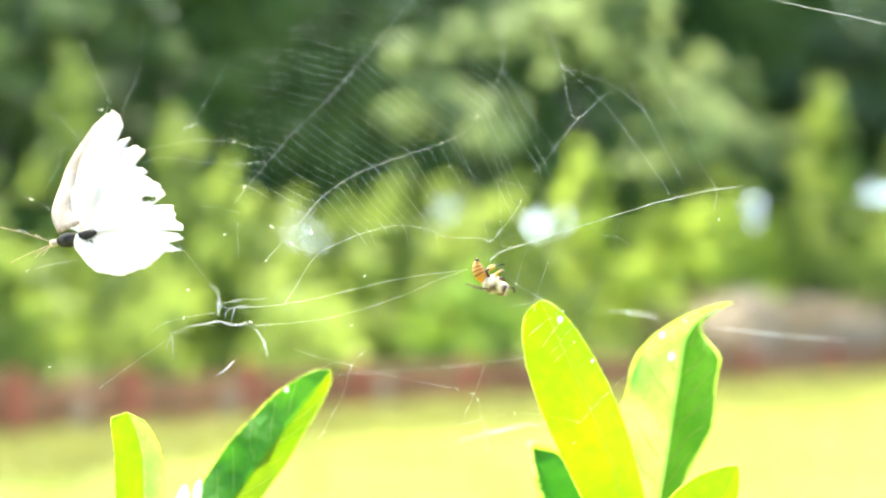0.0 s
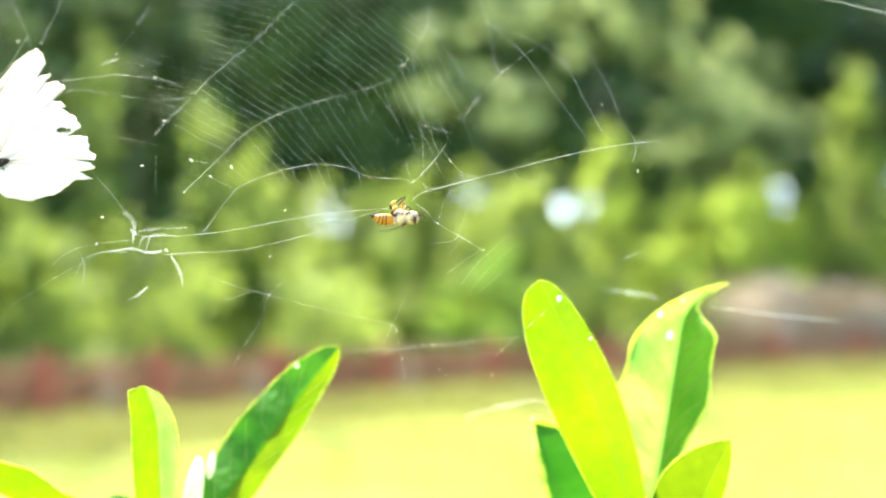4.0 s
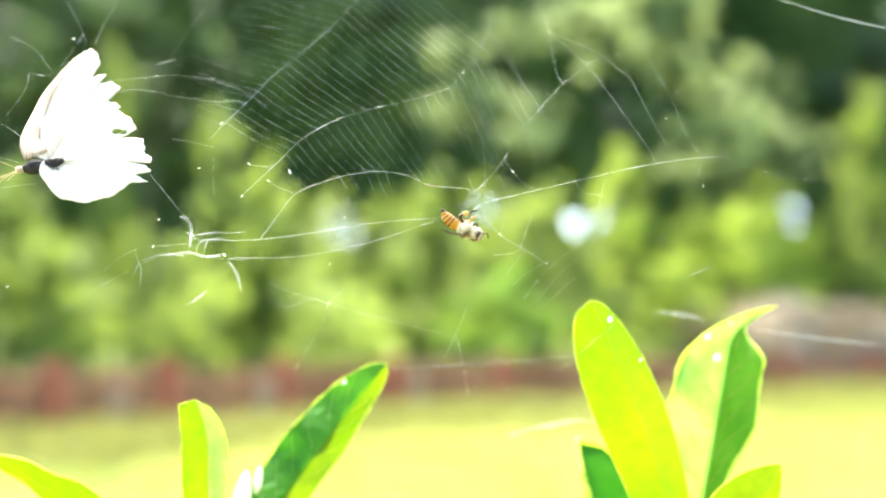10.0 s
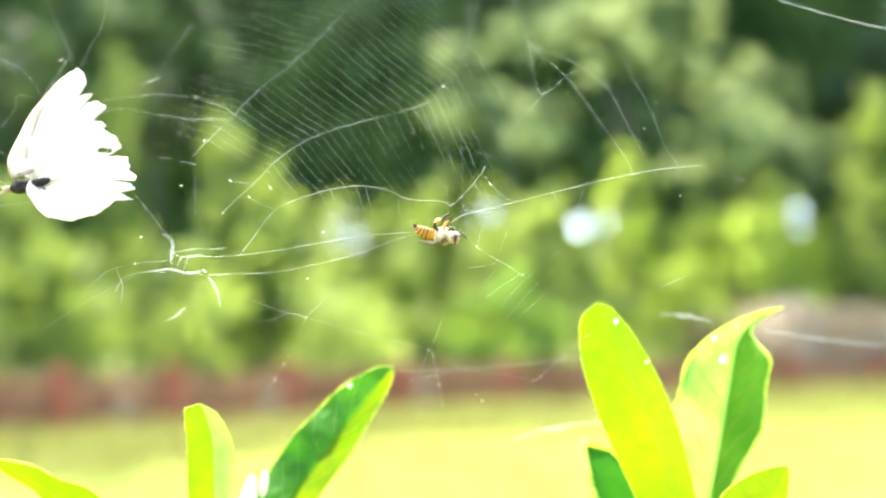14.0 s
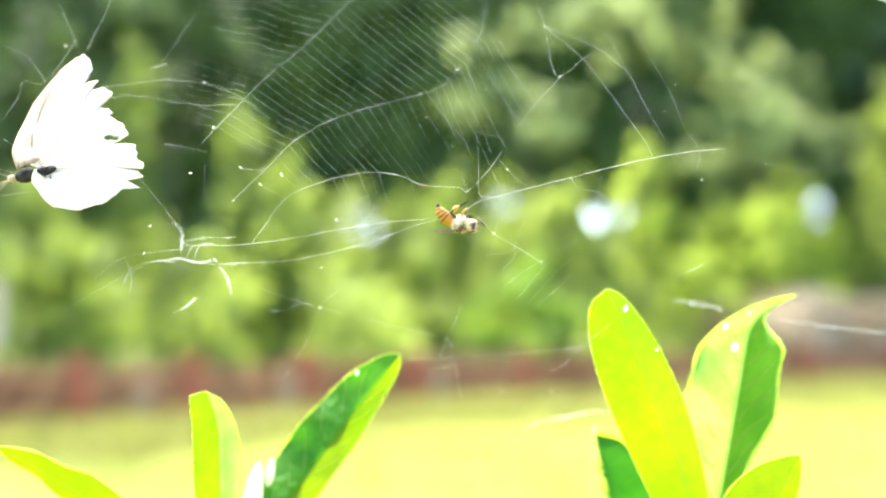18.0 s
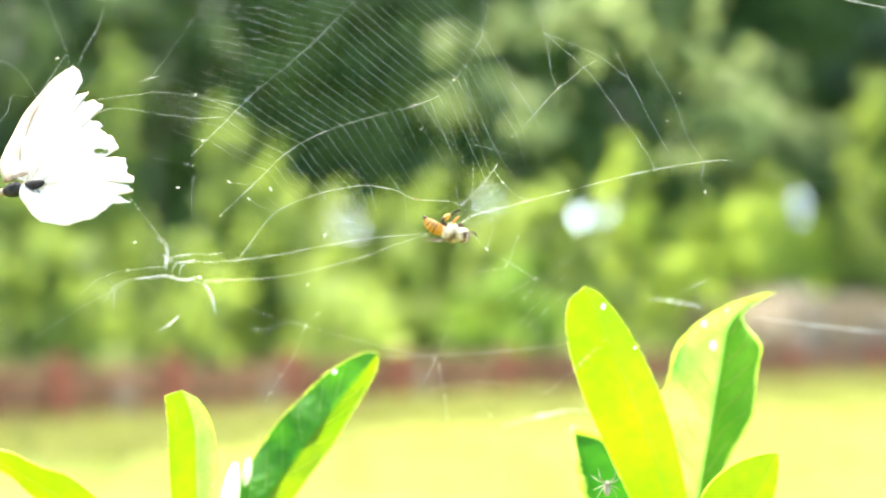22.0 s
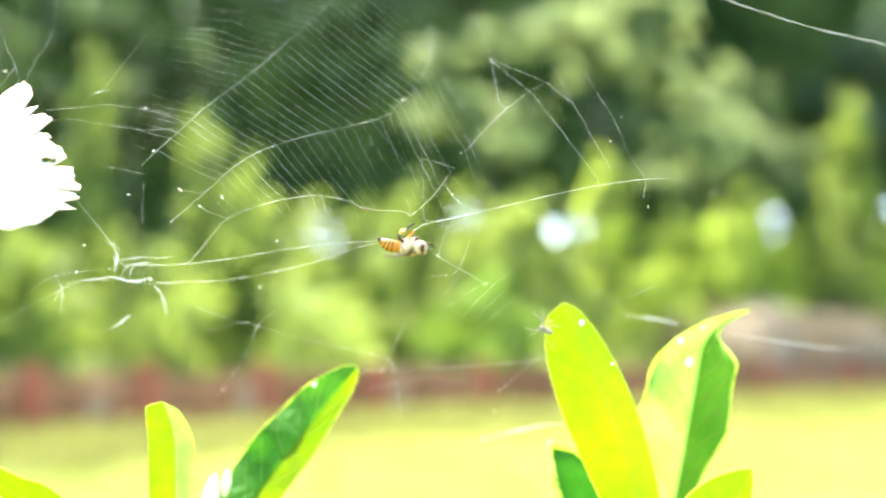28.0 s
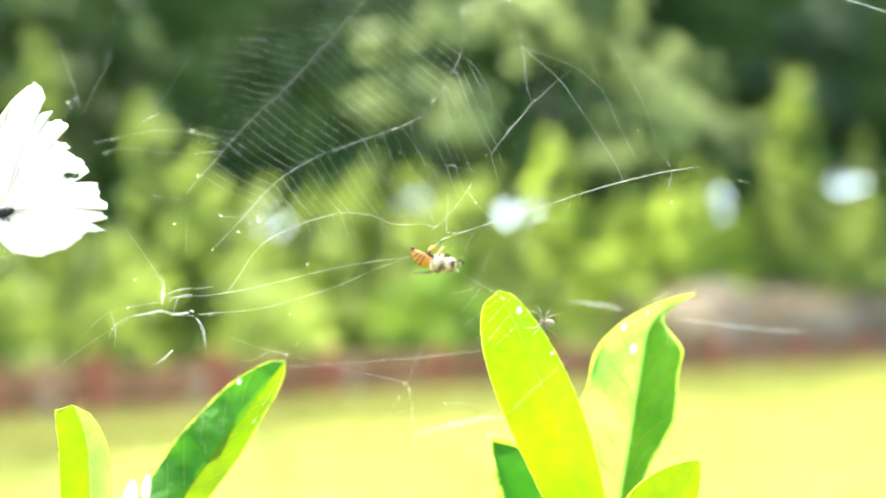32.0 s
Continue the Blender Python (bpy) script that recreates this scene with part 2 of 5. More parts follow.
def egg(centre, axis, length, radius, seg=14, rings=11, flat=1.0, point=0.0):
    """A rounded body along axis; point narrows its far end."""
    c, d = Vector(centre), Vector(axis).normalized()
    pts, rad = [], []
    for i in range(rings):
        t = -math.cos(math.pi * i / (rings - 1))
        pts.append(c + d * (t * length / 2))
        rad.append(max(radius * math.sqrt(max(1 - t * t, 0.0)) * (1 - point * (t + 1) / 2), radius * 0.04))
    return tube(pts, rad, seg, flat)


def sheet_from_outline(outline, bulge, thick, rings=22, hole=None):
    """A thin domed sheet (x, z plane, facing -y) fanned out from the origin to an outline of (angle, reach)."""
    n = len(outline)
    verts, faces = [], []
    for layer in (0, 1):
        for j in range(rings + 1):
            s = j / rings
            for a, r in outline:
                x, z = r * s * math.cos(radians(a)), r * s * math.sin(radians(a))
                y = -bulge * math.sin(min(s, 1) * 2.2) + 0.012 * r * s * math.sin(radians(a) * 19) + layer * thick
                verts.append((x, y, z))
    off = (rings + 1) * n
    for j in range(rings):
        for k in range(n - 1):
            q = (j * n + k, j * n + k + 1, (j + 1) * n + k + 1, (j + 1) * n + k)
            if hole and ((verts[q[0]][0] - hole[0]) / hole[2]) ** 2 + ((verts[q[0]][2] - hole[1]) / hole[3]) ** 2 < 1:
                continue
            faces.append(q)
            faces.append(tuple(v + off for v in q[::-1]))
    for k in range(n - 1):
        a = rings * n + k
        faces.append((a, a + 1, a + 1 + off, a + off))
    return verts, faces


def refine(outline, per, seed, jag):
    """More points along an outline of (angle, reach), with a slightly ragged edge."""
    rnd = random.Random(seed)
    res = []
    for (a, r), (b, s) in zip(outline, outline[1:]):
        for k in range(per):
            t = k / per
            res.append((a + (b - a) * t, (r + (s - r) * t) * (1 + rnd.uniform(-jag, jag))))
    return res + [outline[-1]]


# ---- ground, bank and fence ----
def ground_height(x, y):
    return 0.05 * math.sin(x * 0.21 + 1) * math.sin(y * 0.17)


def make_ground():
    xs = [-2500, -400, -120, -60] + [-40 + 2 * i for i in range(41)] + [60, 120, 400, 2500]
    ys = [-2500, -300, -60, -20] + [-10 + 2 * i for i in range(36)] + [80, 120, 300, 2500]
    verts = [(x, y, ground_height(x, y) if abs(x) < 45 and -12 < y < 65 else 0) for y in ys for x in xs]
    w = len(xs)
    faces = [(j * w + i, j * w + i + 1, (j + 1) * w + i + 1, (j + 1) * w + i) for j in range(len(ys) - 1) for i in range(w - 1)]
    g = finish("ground", verts, faces, M_GRASS)
    tagged(g, "sunlit yellow-green mown grass of the garden", "ground", kind="structure")


def fence_y(x):
    return 21.7 + np.where(x > 1.41, 0.85, 1.08) * (x - 1.41)


def make_bank():
    """A low bank of dry earth behind the fence."""
    verts, faces = [], []
    n, m = 60, 9
    for i in range(n):
        x = -16 + i * 0.72
        for j in range(m):
            t = j / (m - 1)
            h = (0.02 + 2.1 * min(max((x - 5.5) / 4.5, 0), 1) ** 1.5) * math.sin(math.pi * t) ** 0.7 * (1 + 0.25 * noise.noise((x * 0.4, t * 2, 3)))
            verts.append((x - 0.65 * (0.3 + 4.0 * t), fence_y(x) + 0.76 * (0.3 + 4.0 * t), h - 0.06))
    for i in range(n - 1):
        for j in range(m - 1):
            a = i * m + j
            faces.append((a, a + m, a + m + 1, a + 1))
    b = finish("earth_bank", verts, faces, M_EARTH)
    tagged(b, "low bank of dry grey-brown earth behind the fence", "bank", kind="structure")


def box(w, d, h, bevel):
    bm = bmesh.new()
    bmesh.ops.create_cube(bm, size=1)
    bmesh.ops.scale(bm, vec=(w, d, h), verts=bm.verts)
    bmesh.ops.bevel(bm, geom=bm.edges[:], offset=bevel, segments=2, affect="EDGES")
    me = bpy.data.meshes.new("box")
    bm.to_mesh(me)
    bm.free()
    return me


def make_fence():
    base = Vector((-4.61, fence_y(-4.61), 0))
    f = empty("fence", pose(*base))
    tagged(f, "low red-brown wooden post and rail fence along the lawn", "fence")
    post, xs = box(0.25, 0.25, 1.02, 0.02), [-8.7, -7.35, -6.0, -4.61, -3.43, -2.03, -0.42, 1.5, 3.8, 6.1, 8.43, 11.29, 14.2, 17.0]
    post.materials.append(M_FENCE)
    for x in xs:
        p = new("post", post)
        p.parent = f
        p.matrix_basis = pose(x - base.x, fence_y(x) - base.y, 0.37, 0, 0, 45)
    for x0, x1 in zip(xs, xs[1:]):
        dy = float(fence_y(x1) - fence_y(x0))
        ln = math.hypot(x1 - x0, dy)
        rail = box(ln - 0.12, 0.05, 0.12, 0.01)
        rail.materials.append(M_RAIL)
        for z in (0.14, 0.38, 0.64):
            r = new("rail", rail)
            r.parent = f
            r.matrix_basis = pose((x0 + x1) / 2 - base.x, (fence_y(x0) + fence_y(x1)) / 2 - base.y, z, 0, 0, math.degrees(math.atan2(dy, x1 - x0)))
    for x, w, h in ((-4.05, 0.30, 0.62), (-2.36, 0.36, 0.66), (-0.16, 0.34, 0.72)):  # boards added on the rails, pale colour standing for lighter gaps
        d = new("board", box(w, 0.04, h, 0.008))
        d.data.materials.append(M_BOARD)
        d.parent = f
        d.matrix_basis = pose(x + 0.12 - base.x, fence_y(x) - 0.12 - base.y, h / 2 - 0.03, 4, 0, 46)
        tagged(d, "pale board added for a lighter patch")


# ---- trees ----
# gaps low in the far trees, placed to fit the camera's view, as (x, z, half width, half height, clearness) on a wall 40
# m away
GAPS = [(-2.58, 4.75, 0.75, 0.72, 0.84), (1.9, 5.15, 0.62, 0.6, 0.81), (5.5, 4.85, 0.9, 0.48, 0.93), (5.7, 3.95, 0.35, 0.35, 0.6), (12.45, 5.1, 0.42, 0.6, 0.915), (16.8, 5.9, 0.85, 0.5, 0.9), (14.7, 5.5, 0.3, 0.34, 0.85)]


def leaf_cloud(name, pts, size, material, parent=None, seed=1, gaps=True):
    """Many small bent leaves round the given places, one mesh."""
    rng = np.random.default_rng(seed)
    p = np.asarray(pts, float)
    if gaps:
        # drop the leaves that lie on the camera's sight lines through a gap
        k = 40.3 / (p[:, 1] + 0.34)
        x, z = p[:, 0] * k, 1.3 + (p[:, 2] - 1.3) * k
        keep = np.ones(len(p), bool)
        for gx, gz, gw, gh, clear in GAPS:
            inside = 1.25 - ((x - gx) / gw) ** 2 * 0.8 - ((z - gz) / gh) ** 2 * 0.8
            keep &= rng.uniform(size=len(p)) > clear * np.clip(inside * 1.5, 0, 1)
        p = p[keep]
    p = p[p[:, 2] > 0.05]
    n = len(p)
    a = rng.normal(size=(n, 3))
    a /= np.linalg.norm(a, axis=1, keepdims=True)
    b = np.cross(a, rng.normal(size=(n, 3)))
    b /= np.linalg.norm(b, axis=1, keepdims=True)
    s = size * rng.uniform(0.6, 1.3, (n, 1))
    c = np.cross(a, b) * s * 0.18
    v = np.stack([p - a * s, p + b * s * 0.45 + c, p + a * s, p - b * s * 0.45 + c], 1).reshape(-1, 3)
    me = bpy.data.meshes.new(name)
    me.vertices.add(4 * n)
    me.vertices.foreach_set("co", v.ravel())
    i = np.arange(n) * 4
    loops = np.stack([i, i + 1, i + 2, i, i + 2, i + 3], 1).ravel()
    me.loops.add(6 * n)
    me.loops.foreach_set("vertex_index", loops)
    me.polygons.add(2 * n)
    me.polygons.foreach_set("loop_start", np.arange(2 * n) * 3)
    me.update(calc_edges=True)
    me.materials.append(material)
    ob = new(name, me)
    ob.parent = parent
    return ob


def clumps(rng, centres, spread, per):
    c = np.repeat(np.asarray(centres, float), per, axis=0)
    return c + rng.normal(size=c.shape) * np.asarray(spread)


def airy(places, scale, level, seed):
    """Those of the places that lie in the fuller patches of a crown."""
    return [p for p in places if noise.noise((p[0] / scale + seed * 3.7, p[1] / scale, p[2] / scale)) > level]


def young_tree(x, y, height, width, seed, label, material=None):
    """A slim young tree with upright shoots, widest low down, drawn to a point."""
    rng = np.random.default_rng(seed)
    t = empty("young_tree", pose(x, y, 0))
    tagged(t, label, "tree", group="row of young trees behind the fence")
    line = curve_points([(0, 0, -0.1), (0.04, 0.02, height * 0.4), (-0.03, 0, height * 0.9)])
    v, f = tube(line, [0.09 - 0.075 * i / (len(line) - 1) for i in range(len(line))], 8)
    finish("trunk", v, f, M_BARK, t)
    cs = []
    for i in range(int(9 + 3.6 * height * width)):
        h = rng.uniform(0.05, 0.96)
        r = width * 1.6 * (1 - h) ** 0.95 * (0.5 + 0.5 * min(h / 0.2, 1)) * rng.uniform() ** 0.5
        a = rng.uniform(0, 6.283)
        cs.append((x + r * math.cos(a), y + r * math.sin(a), h * height))
    cs.append((x, y, height * 0.97))
    pts = clumps(rng, airy(clumps(rng, cs, (0.24, 0.24, 0.46), 9), 0.6, -0.05, seed), (0.08, 0.08, 0.10), 20)
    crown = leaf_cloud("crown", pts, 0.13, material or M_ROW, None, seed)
    crown.parent = t
    crown.matrix_parent_inverse = t.matrix_basis.inverted()


def broad_tree(x, y, height, lumps, seed, label, material=None):
    """A tall tree: trunk, limbs to each lump of the crown, and the crown."""
    rng = np.random.default_rng(seed)
    t = empty("broadleaf_tree", pose(x, y, 0))
    tagged(t, label, "tree", group="tall trees beyond the fence")
    line = curve_points([(0, 0, -0.2), (0.15, 0.1, height * 0.3), (0, 0.1, height * 0.75)])
    v, f = tube(line, [0.15 - 0.11 * i / (len(line) - 1) for i in range(len(line))], 10)
    finish("trunk", v, f, M_BARK, t)
    cs = []
    for lx, lz, w, h in lumps:
        b = Vector((lx - x, rng.uniform(-0.8, 0.8), lz))
        st = Vector((0.05, 0.1, min(lz * 0.75, height * 0.6)))
        li = curve_points([st, st.lerp(b, 0.5) + Vector((0, 0, -0.25)), b])
        v, f = tube(li, [0.05 - 0.035 * i / (len(li) - 1) for i in range(len(li))], 6)
        finish("limb", v, f, M_BARK, t)
        for _ in range(int(14 + 34 * w * h)):
            q = rng.normal(size=3)
            q *= rng.uniform(0.1, 1.25) / np.linalg.norm(q)
            cs.append((lx + q[0] * w, y + b.y + q[1] * w * 0.8, lz + q[2] * h))
    cs = airy(clumps(rng, cs, (0.4, 0.4, 0.22), 2), 0.9, -0.05, seed)
    pts = clumps(rng, cs, (0.12, 0.12, 0.09), 44)
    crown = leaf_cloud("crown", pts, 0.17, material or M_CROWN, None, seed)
    crown.parent = t
    crown.matrix_parent_inverse = t.matrix_basis.inverted()


def make_trees():
    # slim bright trees: place along the fence, distance, top height, half width
    west = [(-9.6, 21.0, 3.5, 1.3), (-7.5, 22.0, 3.9, 1.3), (-6.5, 21.0, 2.5, 1.3), (-6.6, 25.0, 6.6, 0.75), (-4.1, 22.0, 2.1, 0.8), (-4.65, 28.0, 6.1, 0.7), (-3.4, 27.0, 5.3, 1.0), (-3.6, 26.0, 3.6, 1.2),
            (-1.9, 25.0, 3.1, 1.2), (-1.1, 28.0, 4.4, 1.0), (0.2, 29.0, 4.9, 1.2), (-2.3, 29.0, 4.6, 1.1), (-0.5, 27.0, 2.7, 0.9)]
    east = [(1.7, 30.0, 4.9, 1.0), (1.5, 27.5, 2.6, 1.5), (2.75, 29.0, 4.6, 1.1), (3.6, 31.0, 5.6, 0.9), (5.15, 31.0, 6.5, 1.1), (3.6, 28.0, 2.6, 1.4), (6.6, 31.0, 3.9, 1.5), (7.8, 33.0, 4.8, 1.3),
            (9.6, 34.0, 4.8, 1.3), (11.3, 36.5, 4.6, 1.3), (8.7, 32.5, 4.0, 1.4), (13.2, 37.5, 4.2, 1.3), (15.4, 38.0, 4.2, 1.3), (13.8, 36.5, 8.3, 1.05), (14.2, 37.0, 5.3, 1.2), (17.0, 39.0, 6.4, 1.4)]
    for i, (x, y, h, w) in enumerate(west + east):
        young_tree(x, y, h * (0.84 if w > 0.8 and h > 2.8 and x < 8 else 1.0), w, 40 + i, "slim young tree with bright yellow-green shoots" if h > 5 else "bushy low young tree with yellow-green leaves", M_EAST if 4.5 < x < 13 else M_ROW)
    young_tree(1.75, 25.6, 2.3, 1.25, 78, "low bush with vivid fresh green leaves", M_FRESH)
    # the two tiny lumps are added in place of round bright leaf glints
    broad_tree(2.6, 38, 11, [(1.8, 8.5, 1.7, 0.6), (1.25, 10.3, 0.16, 0.16), (3.25, 11.0, 0.14, 0.14), (3.0, 7.2, 0.8, 0.4)], 80, "tall broadleaf tree with pale sunlit sprays")
    broad_tree(6.4, 40, 13, [(5.6, 11.5, 1.13, 0.78), (7.7, 12.2, 1.13, 0.78), (7.2, 10.6, 1.31, 0.61), (9.1, 10.1, 1.13, 0.61)], 81, "broad leafy tree with light green crown")
    broad_tree(10.9, 40, 11, [(11.0, 9.4, 1.22, 0.70), (10.4, 7.7, 1.31, 0.70), (11.8, 7.4, 1.22, 0.70), (9.5, 7.1, 0.78, 0.52), (11.0, 6.5, 1.13, 0.52)], 82, "broad leafy tree with pale sunlit crown")
    broad_tree(17.5, 48, 15, [(19.4, 13.0, 1.8, 1.4), (18.8, 9.9, 1.7, 1.0), (16.6, 11.0, 0.8, 0.6)], 85, "tall leafy tree with crown coloured dull green for half shade", M_DULL)
    broad_tree(-8.5, 37, 12, [(-9.6, 10.0, 1.4, 1.2), (-7.8, 11.4, 1.0, 1.0), (-8.6, 7.6, 1.2, 1.0), (-6.8, 9.0, 0.9, 1.0)], 83, "leafy tree with crown coloured mid green for half shade", M_SHADE)
    broad_tree(-12.0, 38, 12, [(-12.6, 9.0, 1.6, 1.2), (-11.2, 11.4, 1.2, 1.0), (-13.4, 6.4, 1.2, 1.2)], 84, "leafy tree with crown coloured mid green for half shade", M_SHADE)
    # dark wood behind, past counting
    rng = np.random.default_rng(7)
    cs = np.stack([rng.uniform(-30, 34, 5600), rng.uniform(50, 60, 5600), 20 * rng.uniform(0, 1, 5600) ** 0.95], 1)
    wood = leaf_cloud("woodland", clumps(rng, cs, (0.7, 0.6, 0.6), 48), 0.42, M_WOOD, None, 9)
    n = 1250
    x = np.concatenate([rng.uniform(-17, 21, 1000), rng.uniform(8, 21, 250)])
    y = np.interp(x, [-12, 18], [26, 37]) + rng.uniform(0, 3.5, n)
    top = np.array([2.7 + 1.9 * noise.noise((q * 0.55, 3.1, 0.0)) for q in x])
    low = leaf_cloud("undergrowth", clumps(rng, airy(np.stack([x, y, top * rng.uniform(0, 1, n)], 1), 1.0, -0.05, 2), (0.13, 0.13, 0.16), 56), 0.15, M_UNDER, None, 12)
    x = rng.uniform(-2, 9, 620)
    y = fence_y(x) + 2.6 + 3.0 * rng.uniform(size=620)
    hedge = airy(np.stack([x, y, 0.3 + 1.5 * rng.uniform(size=620)], 1), 1.3, 0.2, 5)
    front = leaf_cloud("bushes", clumps(rng, hedge, (0.3, 0.3, 0.26), 36), 0.13, M_ROW, None, 13)
    tagged(front, "sunlit yellow-green bushes along the row of young trees", "bushes", kind="stuff")
    tagged(low, "mottled yellow-green bushes and saplings under the trees", "undergrowth", kind="stuff")
    tagged(wood, "dense dark green woodland behind the garden trees", "woodland", kind="stuff")


def make_weeds():
    """Tall weeds and dry stalks along the foot of the fence."""
    rng = np.random.default_rng(33)
    n = 2200
    x = rng.uniform(-10, 17, n)
    y = fence_y(x) - 0.6 - 5.5 * rng.uniform(size=n) ** 1.6
    patch = np.array([noise.noise((p * 0.55, q * 0.45, 7)) for p, q in zip(x, y)])
    keep = (patch > -0.12) | (rng.uniform(size=n) < 0.25)
    cs = np.stack([x, y, rng.uniform(0.0, 0.10, n)], 1)[keep]
    w = leaf_cloud("weeds", clumps(rng, cs, (0.25, 0.25, 0.045), 34), 0.06, M_WEED, None, 34, False)
    tagged(w, "yellow-green weeds growing along the foot of the fence", "weeds", kind="stuff")


def make_shade_clumps():
    """Low clumps added behind the fence, shade between the rails put in their colour."""
    rng = np.random.default_rng(35)
    n = 1000
    x = rng.uniform(-11, 9, n)
    y = fence_y(x) + 0.5 + 2.4 * rng.uniform(size=n)
    cs = np.stack([x, y, 0.6 * rng.uniform(size=n)], 1)
    u = rng.uniform(6, 17, 200)
    cs = np.concatenate([cs, np.stack([u, fence_y(u) + 0.4 + 1.6 * rng.uniform(size=200), 0.2 + 2.0 * rng.uniform(size=200) ** 1.5], 1)])
    b = leaf_cloud("brambles", clumps(rng, cs, (0.18, 0.18, 0.1), 30), 0.08, M_SHADE_CLUMP, None, 36, False)
    tagged(b, "low brown-green clumps behind the fence, coloured dark for shade between its rails", "brambles", kind="stuff")


def make_pillar():
    p = new("concrete_pillar", box(0.46, 0.46, 2.1, 0.03))
    p.data.materials.append(M_CONCRETE)
    p.matrix_basis = pose(-7.92, 21.0, 1.0, 0, 0, 20)
    tagged(p, "pale grey concrete pillar standing behind the fence", "pillar")


def make_grass():
    rng = np.random.default_rng(21)
    n = 16000
    y = 5 + 26 * rng.uniform(size=n) ** 0.7
    x = rng.uniform(-0.5, 0.5, n) * (y * 0.95 + 3)
    keep = y < fence_y(x) + 4
    x, y = x[keep], y[keep]
    n = len(x)
    h = rng.uniform(0.05, 0.16, n)
    a = rng.uniform(0, 6.283, n)
    w = 0.012
    d = np.stack([np.cos(a), np.sin(a)], 1) * w
    lean = rng.normal(size=(n, 2)) * 0.05
    z0 = np.array([ground_height(p, q) for p, q in zip(x, y)]) - 0.02
    v = np.stack([np.stack([x - d[:, 0], y - d[:, 1], z0], 1), np.stack([x + d[:, 0], y + d[:, 1], z0], 1), np.stack([x + lean[:, 0], y + lean[:, 1], z0 + h], 1)], 1).reshape(-1, 3)
    finish("grass", v, [(3 * i, 3 * i + 1, 3 * i + 2) for i in range(n)], M_BLADE)
    tagged(bpy.data.objects["grass"], "sunlit grass blades and weeds on the lawn", "grass", kind="stuff")


# ---- leafy shoots in front of the lawn ----
def blade(base, tip, wl, wr, face, fl=0.2, fr=0.2, arch=0.1, ripple=0.0, roll=0.0, bend=0.0, peak=0.55, blunt=0.62, hook=0.0, droop=0.0, left=None, trim=None, n=32, m=14):
    """A leaf from base to tip; face: the way its upper side looks; wl, wr: widths of its two halves; fl, fr: how steeply they rise
    from the rib; arch: bow along its length; bend: sideways sweep; roll: how far the rim curls back; hook: turn of the tip; droop: how far the turned tip falls;
    left: (peak, blunt) of the first half where it differs; trim: where the second half narrows to nothing short of the tip."""
    base, tip = Vector(base), Vector(tip)
    ax = tip - base
    ln = ax.length
    d = ax.normalized()
    face = Vector(face)
    face = (face - d * face.dot(d)).normalized()
    side = d.cross(face)
    verts, rib = [], []
    for i in range(n + 1):
        t = i / n
        c = base + ax * t + face * (arch * ln * math.sin(math.pi * t)) + side * (bend * ln * math.sin(math.pi * t * 0.9) + hook * ln * max(t - 0.8, 0) ** 2 * 25) - d * (droop * ln * max(t - 0.8, 0) ** 2 * 25)
        rib.append(c - face * 0.0001)
        widths = [max(math.sin(math.pi * min(t ** (math.log(0.5) / math.log(a)), 1)), 0) ** b + 0.03 * (1 - t) for a, b in (left or (peak, blunt), (peak, blunt))]
        if trim:
            q = min(max((trim[1] - t) / (trim[1] - trim[0]), 0), 1)
            widths[1] *= 0.12 + 0.88 * q * q * (3 - 2 * q)
        for k in range(m + 1):
            s = 2 * k / m - 1
            q = abs(s)
            half, f, w = (wl, fl, widths[0]) if s < 0 else (wr, fr, widths[1])
            wav = ripple * q * q * math.sin(t * 23 + (1.3 if s > 0 else 0)) + 0.025 * math.sin(t * 60 - q * 6) * q * (1 - q) - roll * q ** 4
            verts.append(c + side * (half * w * s * (1 + 0.6 * ripple * q * math.sin(t * 21 + 2 * s)) * math.cos(f)) + face * (half * w * (q * math.sin(f) + wav)))
    faces = [(i * (m + 1) + k, i * (m + 1) + k + 1, (i + 1) * (m + 1) + k + 1, (i + 1) * (m + 1) + k) for i in range(n) for k in range(m)]
    return verts, faces, rib


